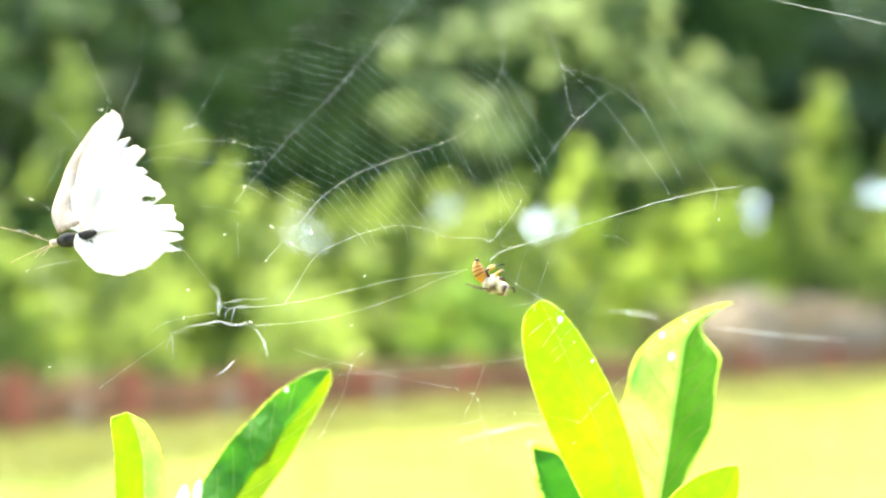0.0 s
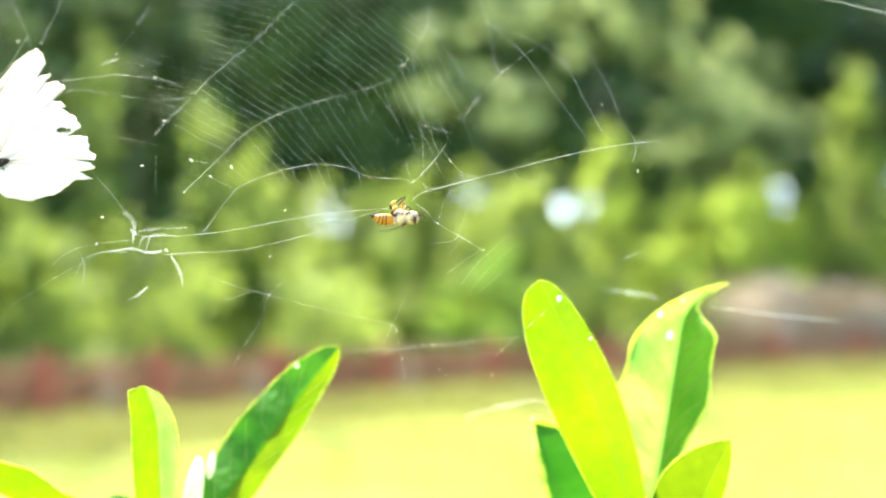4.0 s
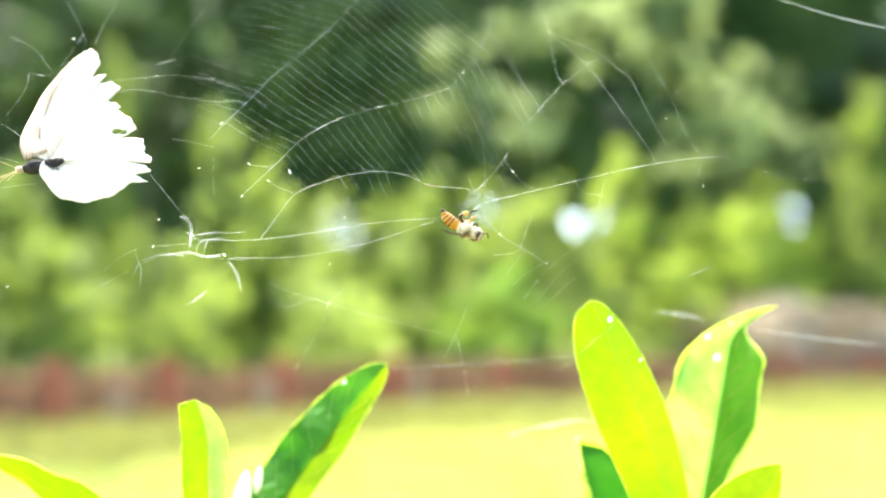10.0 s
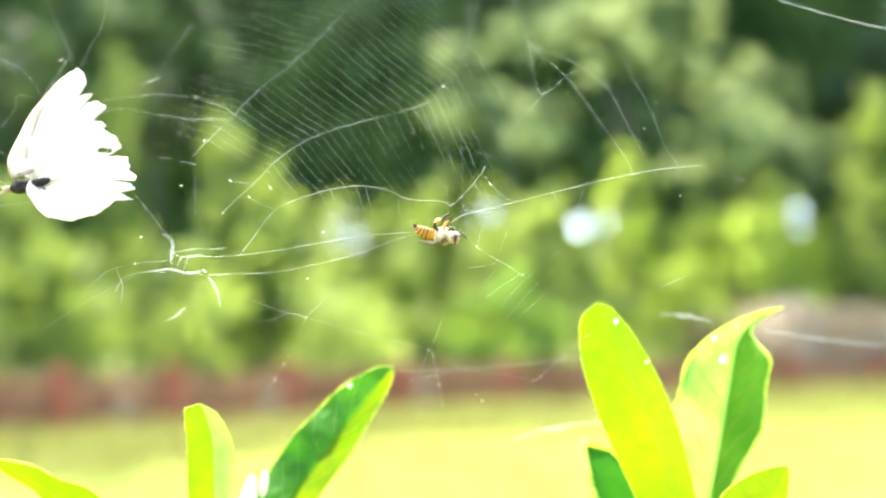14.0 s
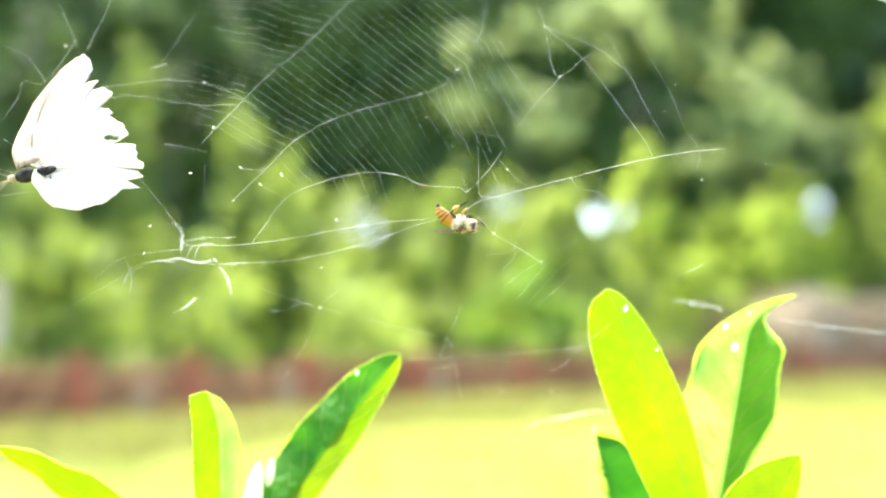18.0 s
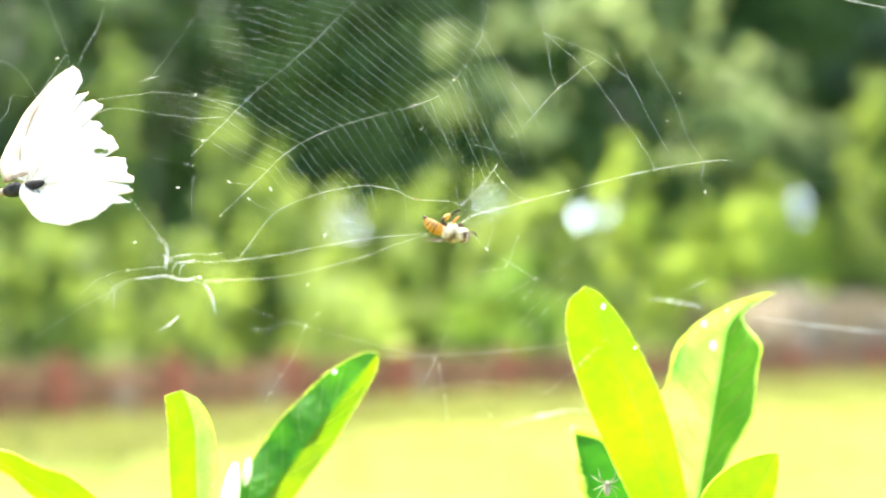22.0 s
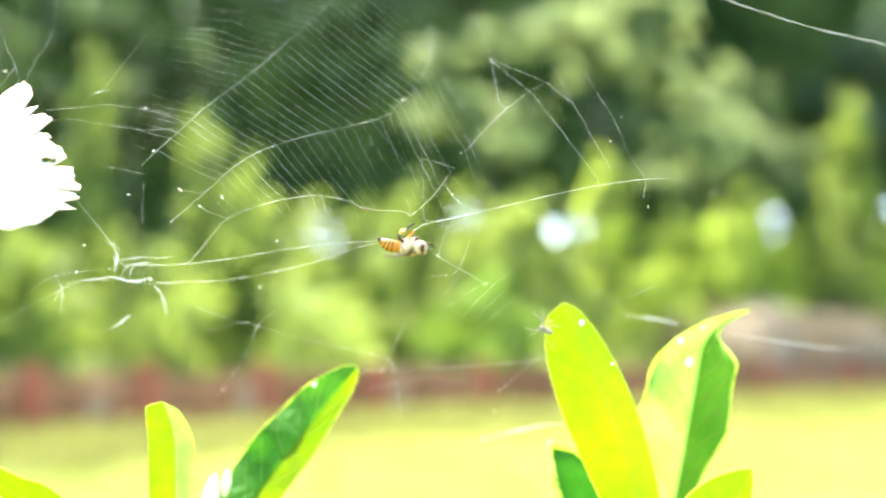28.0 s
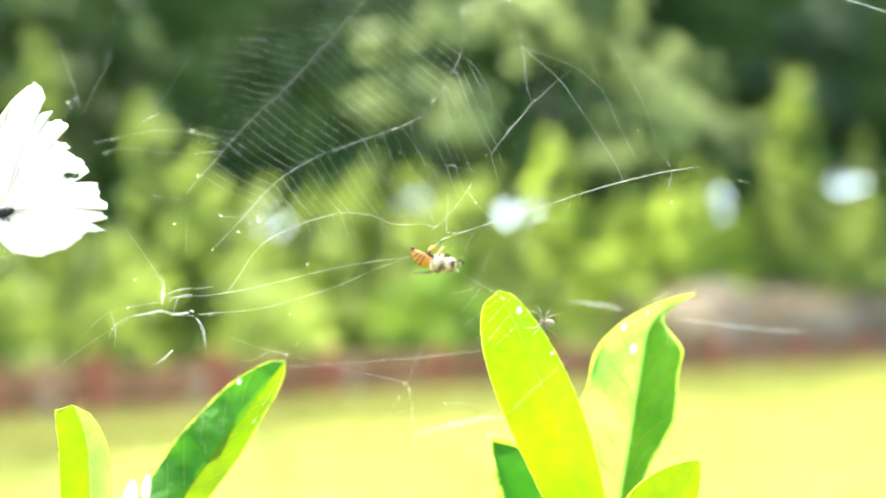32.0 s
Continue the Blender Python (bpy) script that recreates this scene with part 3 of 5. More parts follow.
def leaf(plant, material, flecks=(), rim_size=0.55, under=None, rib_size=1.0, veins=0, **spec):
    v, f, rib = blade(**spec)
    ob = finish("leaf", v, f, material, plant)
    if under:  # second colour for one folded half, painting in its sun, shade or sheen
        ob.data.materials.append(under)
        for i, face in enumerate(ob.data.polygons):
            face.material_index = int(i % 14 >= 7)
    ob.matrix_parent_inverse = plant.matrix_basis.inverted()
    w = spec["wl"] + spec["wr"]
    rv, rf = tube(rib, [w * 0.006 * rib_size * (1 - 0.75 * i / (len(rib) - 1)) for i in range(len(rib))], 6)
    finish("midrib", rv, rf, M_RIB, ob)
    m = 15
    for i in range(veins):  # side veins, from the midrib slanting out towards the tip
        for way in (-1, 1):
            rows = [int((0.14 + 0.76 * i / veins + 0.022 * k) * (len(v) // m - 1)) for k in range(6)]
            vv, vf = tube([v[min(q, len(v) // m - 1) * m + 7 + way * (k + 1)] - Vector((0, 0.0001, 0)) for k, q in enumerate(rows)], [w * 0.005 * (1 - 0.13 * k) for k in range(6)], 5)
            finish("side_vein", vv, vf, M_RIB, ob)
    # tube along the leaf margin, bright edge light put in its pale colour
    rim = [v[i * m] for i in range(len(v) // m)] + [v[i * m + m - 1] for i in range(len(v) // m - 1, -1, -1)]
    rim = [p for i, p in enumerate(rim) if i == 0 or (p - rim[i - 1]).length > 0.0004]
    rnd = random.Random(len(v) + round(w * 1e5))
    rv, rf = tube(rim, [w * 0.013 * rim_size * rnd.uniform(0.5, 1.7) for _ in rim], 6)
    finish("margin", rv, rf, M_MARGIN, ob)
    # white bumps added as highlights, the leaf's glare put in shape and colour
    for t, k, size in flecks:
        q = v[round(t * (len(v) // m - 1)) * m + k]
        fv, ff = egg(q + Vector((0, -0.0004, 0)), (0.2, 0, 1), size * 0.0024, size * 0.0009, 8, 7, 0.35)
        finish("fleck", fv, ff, M_GLINT, ob)
    return ob


def make_shoots():
    g = "leafy shoots of the shrub"
    p = empty("shrub_shoot", pose(0.084, 0.066, 0))
    tagged(p, "upright shrub shoot with broad fresh yellow-green leaves", "shrub", group=g)
    line = curve_points([(0.12, 0.10, -0.05), (0.10, 0.09, 0.5), (0.088, 0.07, 1.0), (0.0845, 0.065, 1.2), (0.084, 0.065, 1.235)])
    v, f = tube(line, [0.006 - 0.004 * i / (len(line) - 1) for i in range(len(line))], 8)
    st = finish("stem", v, f, M_STEM, p)
    st.matrix_parent_inverse = p.matrix_basis.inverted()
    leaf(p, M_LEAF, base=(0.0900, 0.060, 1.204), tip=(0.0495, 0.030, 1.3103), wl=0.0088, wr=0.0137, face=(-0.25, 0.9, 0.42), fl=0.2, fr=0.25, arch=-0.04, bend=-0.03, peak=0.70, blunt=0.42, left=(0.66, 0.48), n=60, rim_size=0.35, flecks=((0.93, 3, 0.8), (0.80, 1, 0.45)))
    # pale lit half and darker shaded half, both set by colour
    leaf(p, M_LEAF_SHEEN, under=M_LEAF_SHADED, base=(0.0882, 0.070, 1.2124), tip=(0.1060, 0.067, 1.3155), wl=0.0205, wr=0.0160, trim=(0.78, 0.90), face=(-0.08, -0.99, 0.03), fl=0.05, fr=0.85, arch=0.01, bend=0.001, ripple=0.13, roll=0.0, peak=0.72, blunt=0.75, left=(0.46, 0.95), hook=0.13, droop=0.03, rim_size=0.75, rib_size=2.4, veins=9, n=48, flecks=((0.77, 5, 1.25), (0.83, 1, 0.9), (0.89, 2, 0.5)))
    leaf(p, M_LEAF_DARK, base=(0.0660, 0.070, 1.212), tip=(0.0525, 0.077, 1.2640), wl=0.0100, wr=0.0190, face=(0.3, -0.85, 0.4), fl=0.75, fr=0.2, arch=0.05, peak=0.56, blunt=0.8, rim_size=2.0, n=44)
    leaf(p, M_LEAF, base=(0.0870, 0.044, 1.2100), tip=(0.1064, 0.022, 1.2618), wl=0.0055, wr=0.0140, face=(0.35, 0.85, 0.25), fl=0.2, fr=0.1, arch=-0.06, peak=0.62, blunt=0.78)
    p = empty("shrub_shoot", pose(-0.062, 0.05, 0))
    tagged(p, "shrub shoot with folded glossy leaves round a pale bud", "shrub", group=g)
    line = curve_points([(-0.10, 0.10, -0.05), (-0.08, 0.08, 0.5), (-0.066, 0.055, 1.0), (-0.062, 0.05, 1.19), (-0.0605, 0.05, 1.235)])
    v, f = tube(line, [0.006 - 0.004 * i / (len(line) - 1) for i in range(len(line))], 8)
    st = finish("stem", v, f, M_STEM, p)
    st.matrix_parent_inverse = p.matrix_basis.inverted()
    # second half takes the sheen colour as a painted highlight
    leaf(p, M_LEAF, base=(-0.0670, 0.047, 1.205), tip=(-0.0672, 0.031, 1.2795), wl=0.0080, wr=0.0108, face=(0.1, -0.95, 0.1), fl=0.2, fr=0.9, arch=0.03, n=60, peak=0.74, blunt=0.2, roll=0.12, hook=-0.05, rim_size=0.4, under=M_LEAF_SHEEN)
    # folded half given the bright leaf colour for light passing through it
    leaf(p, M_LEAF_TOP, base=(-0.0690, 0.050, 1.212), tip=(-0.0122, 0.058, 1.2895), wl=0.0138, wr=0.0070, under=M_LEAF, face=(-0.40, -0.84, 0.36), fl=0.02, fr=-0.6, arch=-0.03, peak=0.55, blunt=0.5, ripple=0.10, bend=-0.045, rim_size=0.45, veins=8, n=44, flecks=((0.86, 1, 0.6),))
    leaf(p, M_LEAF_MID, base=(-0.0740, 0.046, 1.222), tip=(-0.1334, 0.030, 1.2626), wl=0.0078, wr=0.0078, face=(0.6, 0.75, 0.15), fl=0.2, fr=0.2, arch=0.02, peak=0.5, ripple=0.18, rim_size=1.0)
    leaf(p, M_LEAF_DARK, base=(-0.0630, 0.053, 1.212), tip=(-0.0915, 0.074, 1.2400), wl=0.007, wr=0.008, face=(0.3, -0.7, 0.5), fl=0.4, fr=0.4, arch=0.05)
    for at, ln, r in (((-0.0590, 0.049, 1.2440), 0.024, 0.0032), ((-0.0540, 0.052, 1.2525), 0.009, 0.0015)):
        v, f = egg(at, (0.15, 0, 1), ln, r, point=0.15)
        b = finish("bud", v, f, M_BUD, p)
        b.matrix_parent_inverse = p.matrix_basis.inverted()
        tagged(b, "pale greenish-white leaf bud")
    strand((0.0765, 0.066, 1.3075), (0.0960, 0.072, 1.3048), 0.00055, 14, 0.0010)
    strand((0.1129, 0.07, 1.3022), (0.1700, 0.10, 1.2968), 0.00025, 5, -0.0006)
    strand((0.030, 0.10, 1.2632), (0.0640, 0.08, 1.2712), 0.00050, 7, 0.0010)
    strand((-0.0115, 0.058, 1.2885), (0.050, 0.06, 1.2930), 0.00008, 1, -0.0006)


def strand(a, b, spread, count, bow):
    """A loose strand of silk: a few fine fibres that part and meet between two leaves."""
    rnd = random.Random(round(a[0] * 1e5))
    a, b = Vector(a), Vector(b)
    verts, faces = [], []
    for k in range(count):
        t0, t1 = (0.0, 1.0) if k < 2 else sorted((rnd.uniform(0, 0.75), rnd.uniform(0.25, 1.0)))
        off = [Vector((rnd.gauss(0, 1), rnd.gauss(0, 1), rnd.gauss(0, 1))) * spread for _ in range(6)]
        pts = []
        for i in range(6):
            t = t0 + (t1 - t0) * i / 5
            pts.append(a.lerp(b, t) + Vector((0, 0, bow * math.sin(math.pi * t))) + off[i] * math.sin(math.pi * (0.08 + 0.84 * t)))
        v, f = tube(curve_points(pts, 3), 0.00002 * rnd.uniform(0.7, 1.5), 5)
        faces += [tuple(i + len(verts) for i in q) for q in f]
        verts += v
    o = finish("silk_strand", verts, faces, M_SILK)
    tagged(o, "white silk strand strung between the shrub leaves", "silk strand", group="loose silk strands")


# ---- the web and what hangs in it ----
LEAN = radians(31.8)


def on_web(u, v, out=0.0):
    """A place on the leaning web from millimetres across and up."""
    return Vector((u / 1000, -0.0322 + v / 1000 * math.sin(LEAN) - out / 1000, v / 1000 * math.cos(LEAN)))


def thread(w, rnd, name, r, *pts):
    """A silk thread through places on the web, uneven in thickness and strung with tiny droplets; r is its weight."""
    line = curve_points([on_web(u, v, rnd.uniform(-0.4, 0.4)) for u, v in pts], 6)
    rad = [(r * 0.16 + 0.0038) / 1000 * rnd.uniform(0.55, 1.5) for _ in line]
    v, f = tube(line, rad, 5)
    ob = finish(name, v, f, M_SILK, w)
    far = sum((Vector(b) - Vector(a)).length for a, b in zip(pts, pts[1:]))
    for _ in range(int(far * (0.13 + 0.5 * r))):
        i = rnd.randrange(len(line) - 1)
        vv, ff = egg(line[i].lerp(line[i + 1], rnd.random()), line[i + 1] - line[i], rnd.uniform(0.12, 0.5) / 1000, rnd.uniform(0.035, 0.095) / 1000, 6, 5)
        finish("droplet", vv, ff, M_PALE, ob)


def tuft(w, rnd, r, *pts):
    """A tuft of matted silk: a thin core and many loose wisps."""
    line = curve_points([on_web(u, v, rnd.uniform(-0.4, 0.4)) for u, v in pts], 4)
    n = len(line)
    rad = [r * 0.00011 * (0.1 + math.sin(math.pi * (i + 0.3) / n)) * rnd.uniform(0.4, 1.5) for i in range(n)]
    v, f = tube([p + Vector((rnd.uniform(-1, 1), 0, rnd.uniform(-1, 1))) * r * 0.0003 for p in line], rad, 6)
    ob = finish("silk_tuft", v, f, M_TUFT, w)
    for _ in range(9):
        off = Vector((rnd.uniform(-1, 1), 0, rnd.uniform(-1, 1))) * r * 0.0013
        i = rnd.randrange(max(n - 3, 1))
        bit = line[i:i + rnd.randint(3, max(n, 3))]
        wisp = [p + off * rnd.uniform(0.2, 1.7) + Vector((rnd.uniform(-1, 1), rnd.uniform(-1, 1), rnd.uniform(-1, 1))) * r * 0.0008 for p in bit[::2]]
        if len(wisp) > 1:
            v, f = tube(wisp, r * 0.00006, 4)
            finish("wisp", v, f, M_SILK, ob)


def web_open_side(w, rnd):
    """Slack frame threads on the open side of the web."""
    thread(w, rnd, "frame_thread", 0.19, (2.6, 39.9), (5.6, 42.4), (9.8, 43.8), (31.2, 50.3), (49.8, 55.8), (64.4, 58.8), (74.9, 59.9))
    thread(w, rnd, "frame_thread", 0.015, (74.9, 59.9), (77.1, 57.8), (86.1, 53.9), (99.9, 51.3), (128.9, 54.0))
    thread(w, rnd, "frame_thread", 0.10, (22.8, 130.3), (25.9, 117.6), (27.0, 110.2), (27.8, 101.7), (28.6, 92.3), (30.8, 88.8), (37.8, 95.8), (41.7, 98.6))
    thread(w, rnd, "frame_thread", 0.10, (27.0, 110.2), (37.8, 95.8), (43.0, 85.4), (48.0, 74.3), (53.4, 61.5), (54.6, 56.3))
    thread(w, rnd, "frame_thread", 0.10, (27.0, 110.2), (41.5, 101.0), (47.0, 94.7), (50.8, 88.9), (54.0, 77.6), (57.2, 67.8), (58.5, 63.6))
    thread(w, rnd, "frame_thread", 0.05, (45.4, 107.8), (47.6, 100.6), (50.8, 88.9))
    thread(w, rnd, "frame_thread", 0.085, (54.0, 107.8), (58.4, 93.5), (61.9, 82.1), (64.6, 67.9), (67.7, 59.4), (66.1, 52.2))
    thread(w, rnd, "frame_thread", 0.13, (30.8, 88.8), (27.1, 83.8), (22.7, 77.6), (18.0, 70.3))
    thread(w, rnd, "frame_thread", 0.07, (8.6, 127.7), (8.4, 110.6), (5.9, 103.3))
    thread(w, rnd, "frame_thread", 0.05, (8.4, 110.6), (14.1, 101.7), (17.3, 92.3), (18.4, 83.1))
    thread(w, rnd, "frame_thread", 0.04, (3.5, 97.6), (4.6, 84.2), (5.6, 67.7), (6.0, 58.2), (5.9, 46.0), (7.0, 44.2), (9.8, 43.8))
    thread(w, rnd, "frame_thread", 0.06, (5.6, 67.7), (10.2, 66.0), (15.0, 63.9))
    thread(w, rnd, "frame_thread", 0.06, (31.2, 50.3), (33.3, 46.5), (38.7, 44.9), (42.1, 41.4))
    thread(w, rnd, "frame_thread", 0.04, (39.9, 51.1), (38.5, 46.1), (37.3, 40.2))
    thread(w, rnd, "frame_thread", 0.02, (14.9, 10.4), (21.4, 19.4), (32.4, 30.0))
    thread(w, rnd, "frame_thread", 0.02, (17.3, 8.7), (24.3, 17.6), (29.8, 23.1))
    thread(w, rnd, "frame_thread", 0.02, (18.7, 6.9), (29.5, 18.0))
    thread(w, rnd, "frame_thread", 0.03, (23.8, -10.9), (30.5, -4.1), (38.5, 3.2))


def web_middle(w, rnd):
    """Threads that meet round the bee."""
    thread(w, rnd, "anchor_thread", 0.15, (-3.9, 37.2), (-21.1, 35.8), (-34.8, 33.2), (-45.3, 30.9), (-58.9, 29.2), (-69.5, 29.4))
    thread(w, rnd, "anchor_thread", 0.12, (-3.9, 37.2), (-13.4, 33.9), (-22.4, 29.8), (-34.3, 26.1), (-46.2, 23.6), (-62.8, 23.2))
    thread(w, rnd, "radial_thread", 0.14, (-61.9, 43.9), (-52.9, 56.0), (-46.4, 65.0), (-37.2, 72.6), (-25.9, 77.4), (-10.4, 82.8), (-2.9, 86.5))
    thread(w, rnd, "radial_thread", 0.035, (-2.9, 86.5), (0.4, 92.2), (3.5, 97.6), (8.3, 110.1), (11.1, 127.7))
    thread(w, rnd, "radial_thread", 0.13, (-55.1, 29.4), (-52.5, 34.1), (-46.5, 45.3), (-35.9, 50.9), (-29.6, 52.8), (-23.3, 53.6), (-15.4, 52.0), (-9.5, 48.6), (0.4, 47.6), (2.8, 46.2), (8.4, 53.1), (11.6, 58.2), (12.6, 60.5))
    thread(w, rnd, "radial_thread", 0.13, (-72.3, 65.4), (-69.3, 70.3), (-64.7, 77.3), (-56.7, 89.8), (-49.0, 99.1), (-42.0, 108.7), (-34.8, 119.9), (-19.6, 143.5))
    thread(w, rnd, "frame_thread", 0.07, (11.6, 58.2), (13.9, 53.7), (17.7, 48.8), (21.6, 47.4))
    thread(w, rnd, "frame_thread", 0.05, (1.2, 53.1), (2.0, 49.0), (2.8, 46.2))
    thread(w, rnd, "frame_thread", 0.08, (2.9, 39.1), (6.6, 35.8), (9.6, 31.4), (17.1, 25.8), (21.5, 22.1))
    thread(w, rnd, "frame_thread", 0.05, (9.6, 31.4), (11.3, 38.2), (13.4, 43.1))
    thread(w, rnd, "frame_thread", 0.06, (7.2, 24.5), (14.0, 25.8), (16.0, 30.5), (18.7, 38.6))
    thread(w, rnd, "frame_thread", 0.045, (12.0, 14.9), (16.1, 18.5), (21.2, 22.3))
    thread(w, rnd, "frame_thread", 0.025, (10.9, 18.5), (16.3, 26.7))
    thread(w, rnd, "frame_thread", 0.06, (-60.8, 55.8), (-55.2, 55.0), (-52.9, 56.0))
    thread(w, rnd, "frame_thread", 0.07, (-54.7, 49.9), (-51.3, 47.5), (-46.5, 45.3))


def web_foot(w, rnd):
    """Broken threads under the bee."""
    thread(w, rnd, "frame_thread", 0.05, (-51.5, 15.2), (-43.8, 11.7), (-35.5, 8.9), (-24.3, 5.1), (-12.6, 1.7), (-3.2, -1.3), (-1.7, -5.0), (-0.5, -12.4), (0.4, -18.0))
    thread(w, rnd, "frame_thread", 0.07, (-48.6, 8.2), (-45.0, 8.0), (-40.0, 10.3), (-35.5, 8.9))
    thread(w, rnd, "frame_thread", 0.03, (-43.6, -12.5), (-42.1, -9.2), (-39.9, -4.8), (-37.2, 1.6), (-35.5, 8.9), (-31.4, 13.9))
    thread(w, rnd, "frame_thread", 0.04, (-6.0, -8.3), (-2.7, -0.8), (1.2, 10.4))
    thread(w, rnd, "frame_thread", 0.025, (-8.1, -10.3), (7.6, -7.5), (23.8, -10.9))


def web_butterfly_side(w, rnd):
    """Threads that moor the butterfly and the torn side."""
    thread(w, rnd, "frame_thread", 0.05, (-95.2, 19.1), (-90.1, 24.6), (-83.6, 26.9), (-73.9, 28.0))
    thread(w, rnd, "frame_thread", 0.08, (-113.1, 99.7), (-115.6, 107.3), (-121.9, 119.7), (-129.2, 135.2))
    thread(w, rnd, "frame_thread", 0.07, (-111.8, 100.1), (-110.5, 109.8), (-108.2, 122.3), (-109.8, 143.2))
    thread(w, rnd, "frame_thread", 0.08, (-137.5, 106.1), (-129.6, 101.3), (-121.8, 90.7))
    thread(w, rnd, "frame_thread", 0.08, (-132.3, 73.9), (-128.6, 83.9), (-128.5, 90.7), (-121.8, 90.7), (-115.6, 107.3))
    thread(w, rnd, "frame_thread", 0.06, (-138.9, 73.8), (-131.4, 69.5), (-123.7, 63.8))
    thread(w, rnd, "frame_thread", 0.09, (-137.6, 61.0), (-130.5, 57.9), (-124.5, 55.8))
    thread(w, rnd, "frame_thread", 0.06, (-132.5, 45.7), (-123.6, 47.7), (-116.7, 48.7))
    thread(w, rnd, "frame_thread", 0.08, (-106.8, 87.6), (-92.0, 89.7), (-85.4, 90.4), (-75.0, 88.6), (-64.5, 84.0), (-57.3, 78.5))
    thread(w, rnd, "frame_thread", 0.07, (-102.3, 83.0), (-95.4, 84.4), (-75.7, 80.0), (-64.1, 80.2))
    thread(w, rnd, "frame_thread", 0.07, (-89.7, 54.3), (-82.8, 45.8), (-76.7, 37.6), (-74.2, 34.1))
    thread(w, rnd, "frame_thread", 0.05, (-70.6, 58.0), (-70.1, 51.9), (-68.8, 43.4))
    thread(w, rnd, "frame_thread", 0.05, (-88.0, 97.4), (-84.2, 107.4), (-79.1, 122.3))
    thread(w, rnd, "frame_thread", 0.06, (-83.6, 65.4), (-77.0, 63.9), (-70.3, 61.8))
    thread(w, rnd, "frame_thread", 0.05, (-104.6, 5.8), (-94.4, 14.6), (-84.0, 22.3), (-80.2, 24.3))
    thread(w, rnd, "frame_thread", 0.12, (-87.4, 17.3), (-85.9, 21.9), (-81.7, 24.1))
    thread(w, rnd, "frame_thread", 0.1, (-66.5, 31.8), (-62.9, 31.5), (-58.9, 32.0))
    thread(w, rnd, "frame_thread", 0.09, (-68.8, 23.4), (-63.9, 22.9), (-58.2, 22.7))


def web_tufts(w, rnd):
    """Matted tufts of silk."""
    tuft(w, rnd, 0.42, (-77.6, 37.2), (-75.5, 35.6), (-74.2, 33.7), (-73.6, 30.3), (-73.6, 26.9))
    tuft(w, rnd, 0.38, (-82.4, 23.9), (-79.2, 24.3), (-73.5, 24.7), (-68.8, 23.4), (-64.4, 24.0))
    tuft(w, rnd, 0.2, (-74.3, 30.7), (-70.5, 31.2), (-66.5, 31.8))
    tuft(w, rnd, 0.22, (-70.3, 21.0), (-69.5, 26.5), (-68.7, 29.2), (-64.7, 29.6))
    tuft(w, rnd, 0.32, (-63.3, 22.9), (-60.9, 19.7), (-59.7, 17.0), (-58.6, 12.4))
    tuft(w, rnd, 0.16, (-75.0, 31.8), (-71.8, 29.4), (-68.7, 29.2))
    tuft(w, rnd, 0.15, (-71.8, 25.8), (-71.5, 28.0), (-69.8, 29.4))
    tuft(w, rnd, 0.3, (-72.8, 8.1), (-70.4, 9.5), (-67.8, 12.4))
    tuft(w, rnd, 0.1, (-87.8, 24.6), (-85.6, 20.1), (-85.1, 13.7))
    tuft(w, rnd, 0.3, (48.3, 17.8), (50.9, 19.1))
    tuft(w, rnd, 0.3, (51.5, 29.1), (54.3, 30.6))
    tuft(w, rnd, 0.1, (56.7, 16.6), (60.2, 18.6), (65.7, 21.3))
    tuft(w, rnd, 0.2, (-91.7, 94.5), (-89.2, 95.9), (-85.9, 96.9))
    tuft(w, rnd, 0.1, (-64.5, -14.6), (-64.0, -17.4))


HUB = (-73.7, 26.5)
# how the spokes of the web turn with the distance from the hub: (reach in mm, degrees)
SPOKES = (((45, 97), (80, 95), (200, 93)), ((44, 83.5), (65, 75), (92, 68), (120, 66), (160, 64)), ((36, 55), (59, 51.5), (71, 46), (93, 40.5), (120, 44), (160, 46)), ((33, 34.5), (45, 33), (57, 28.5), (68, 19), (80, 14)), ((38, 22), (57, 18), (70, 11)))


def spoke(k, r):
    s = SPOKES[k]
    a = float(np.interp(r, [q[0] for q in s], [q[1] for q in s]))
    return HUB[0] + r * math.cos(radians(a)), HUB[1] + r * math.sin(radians(a))


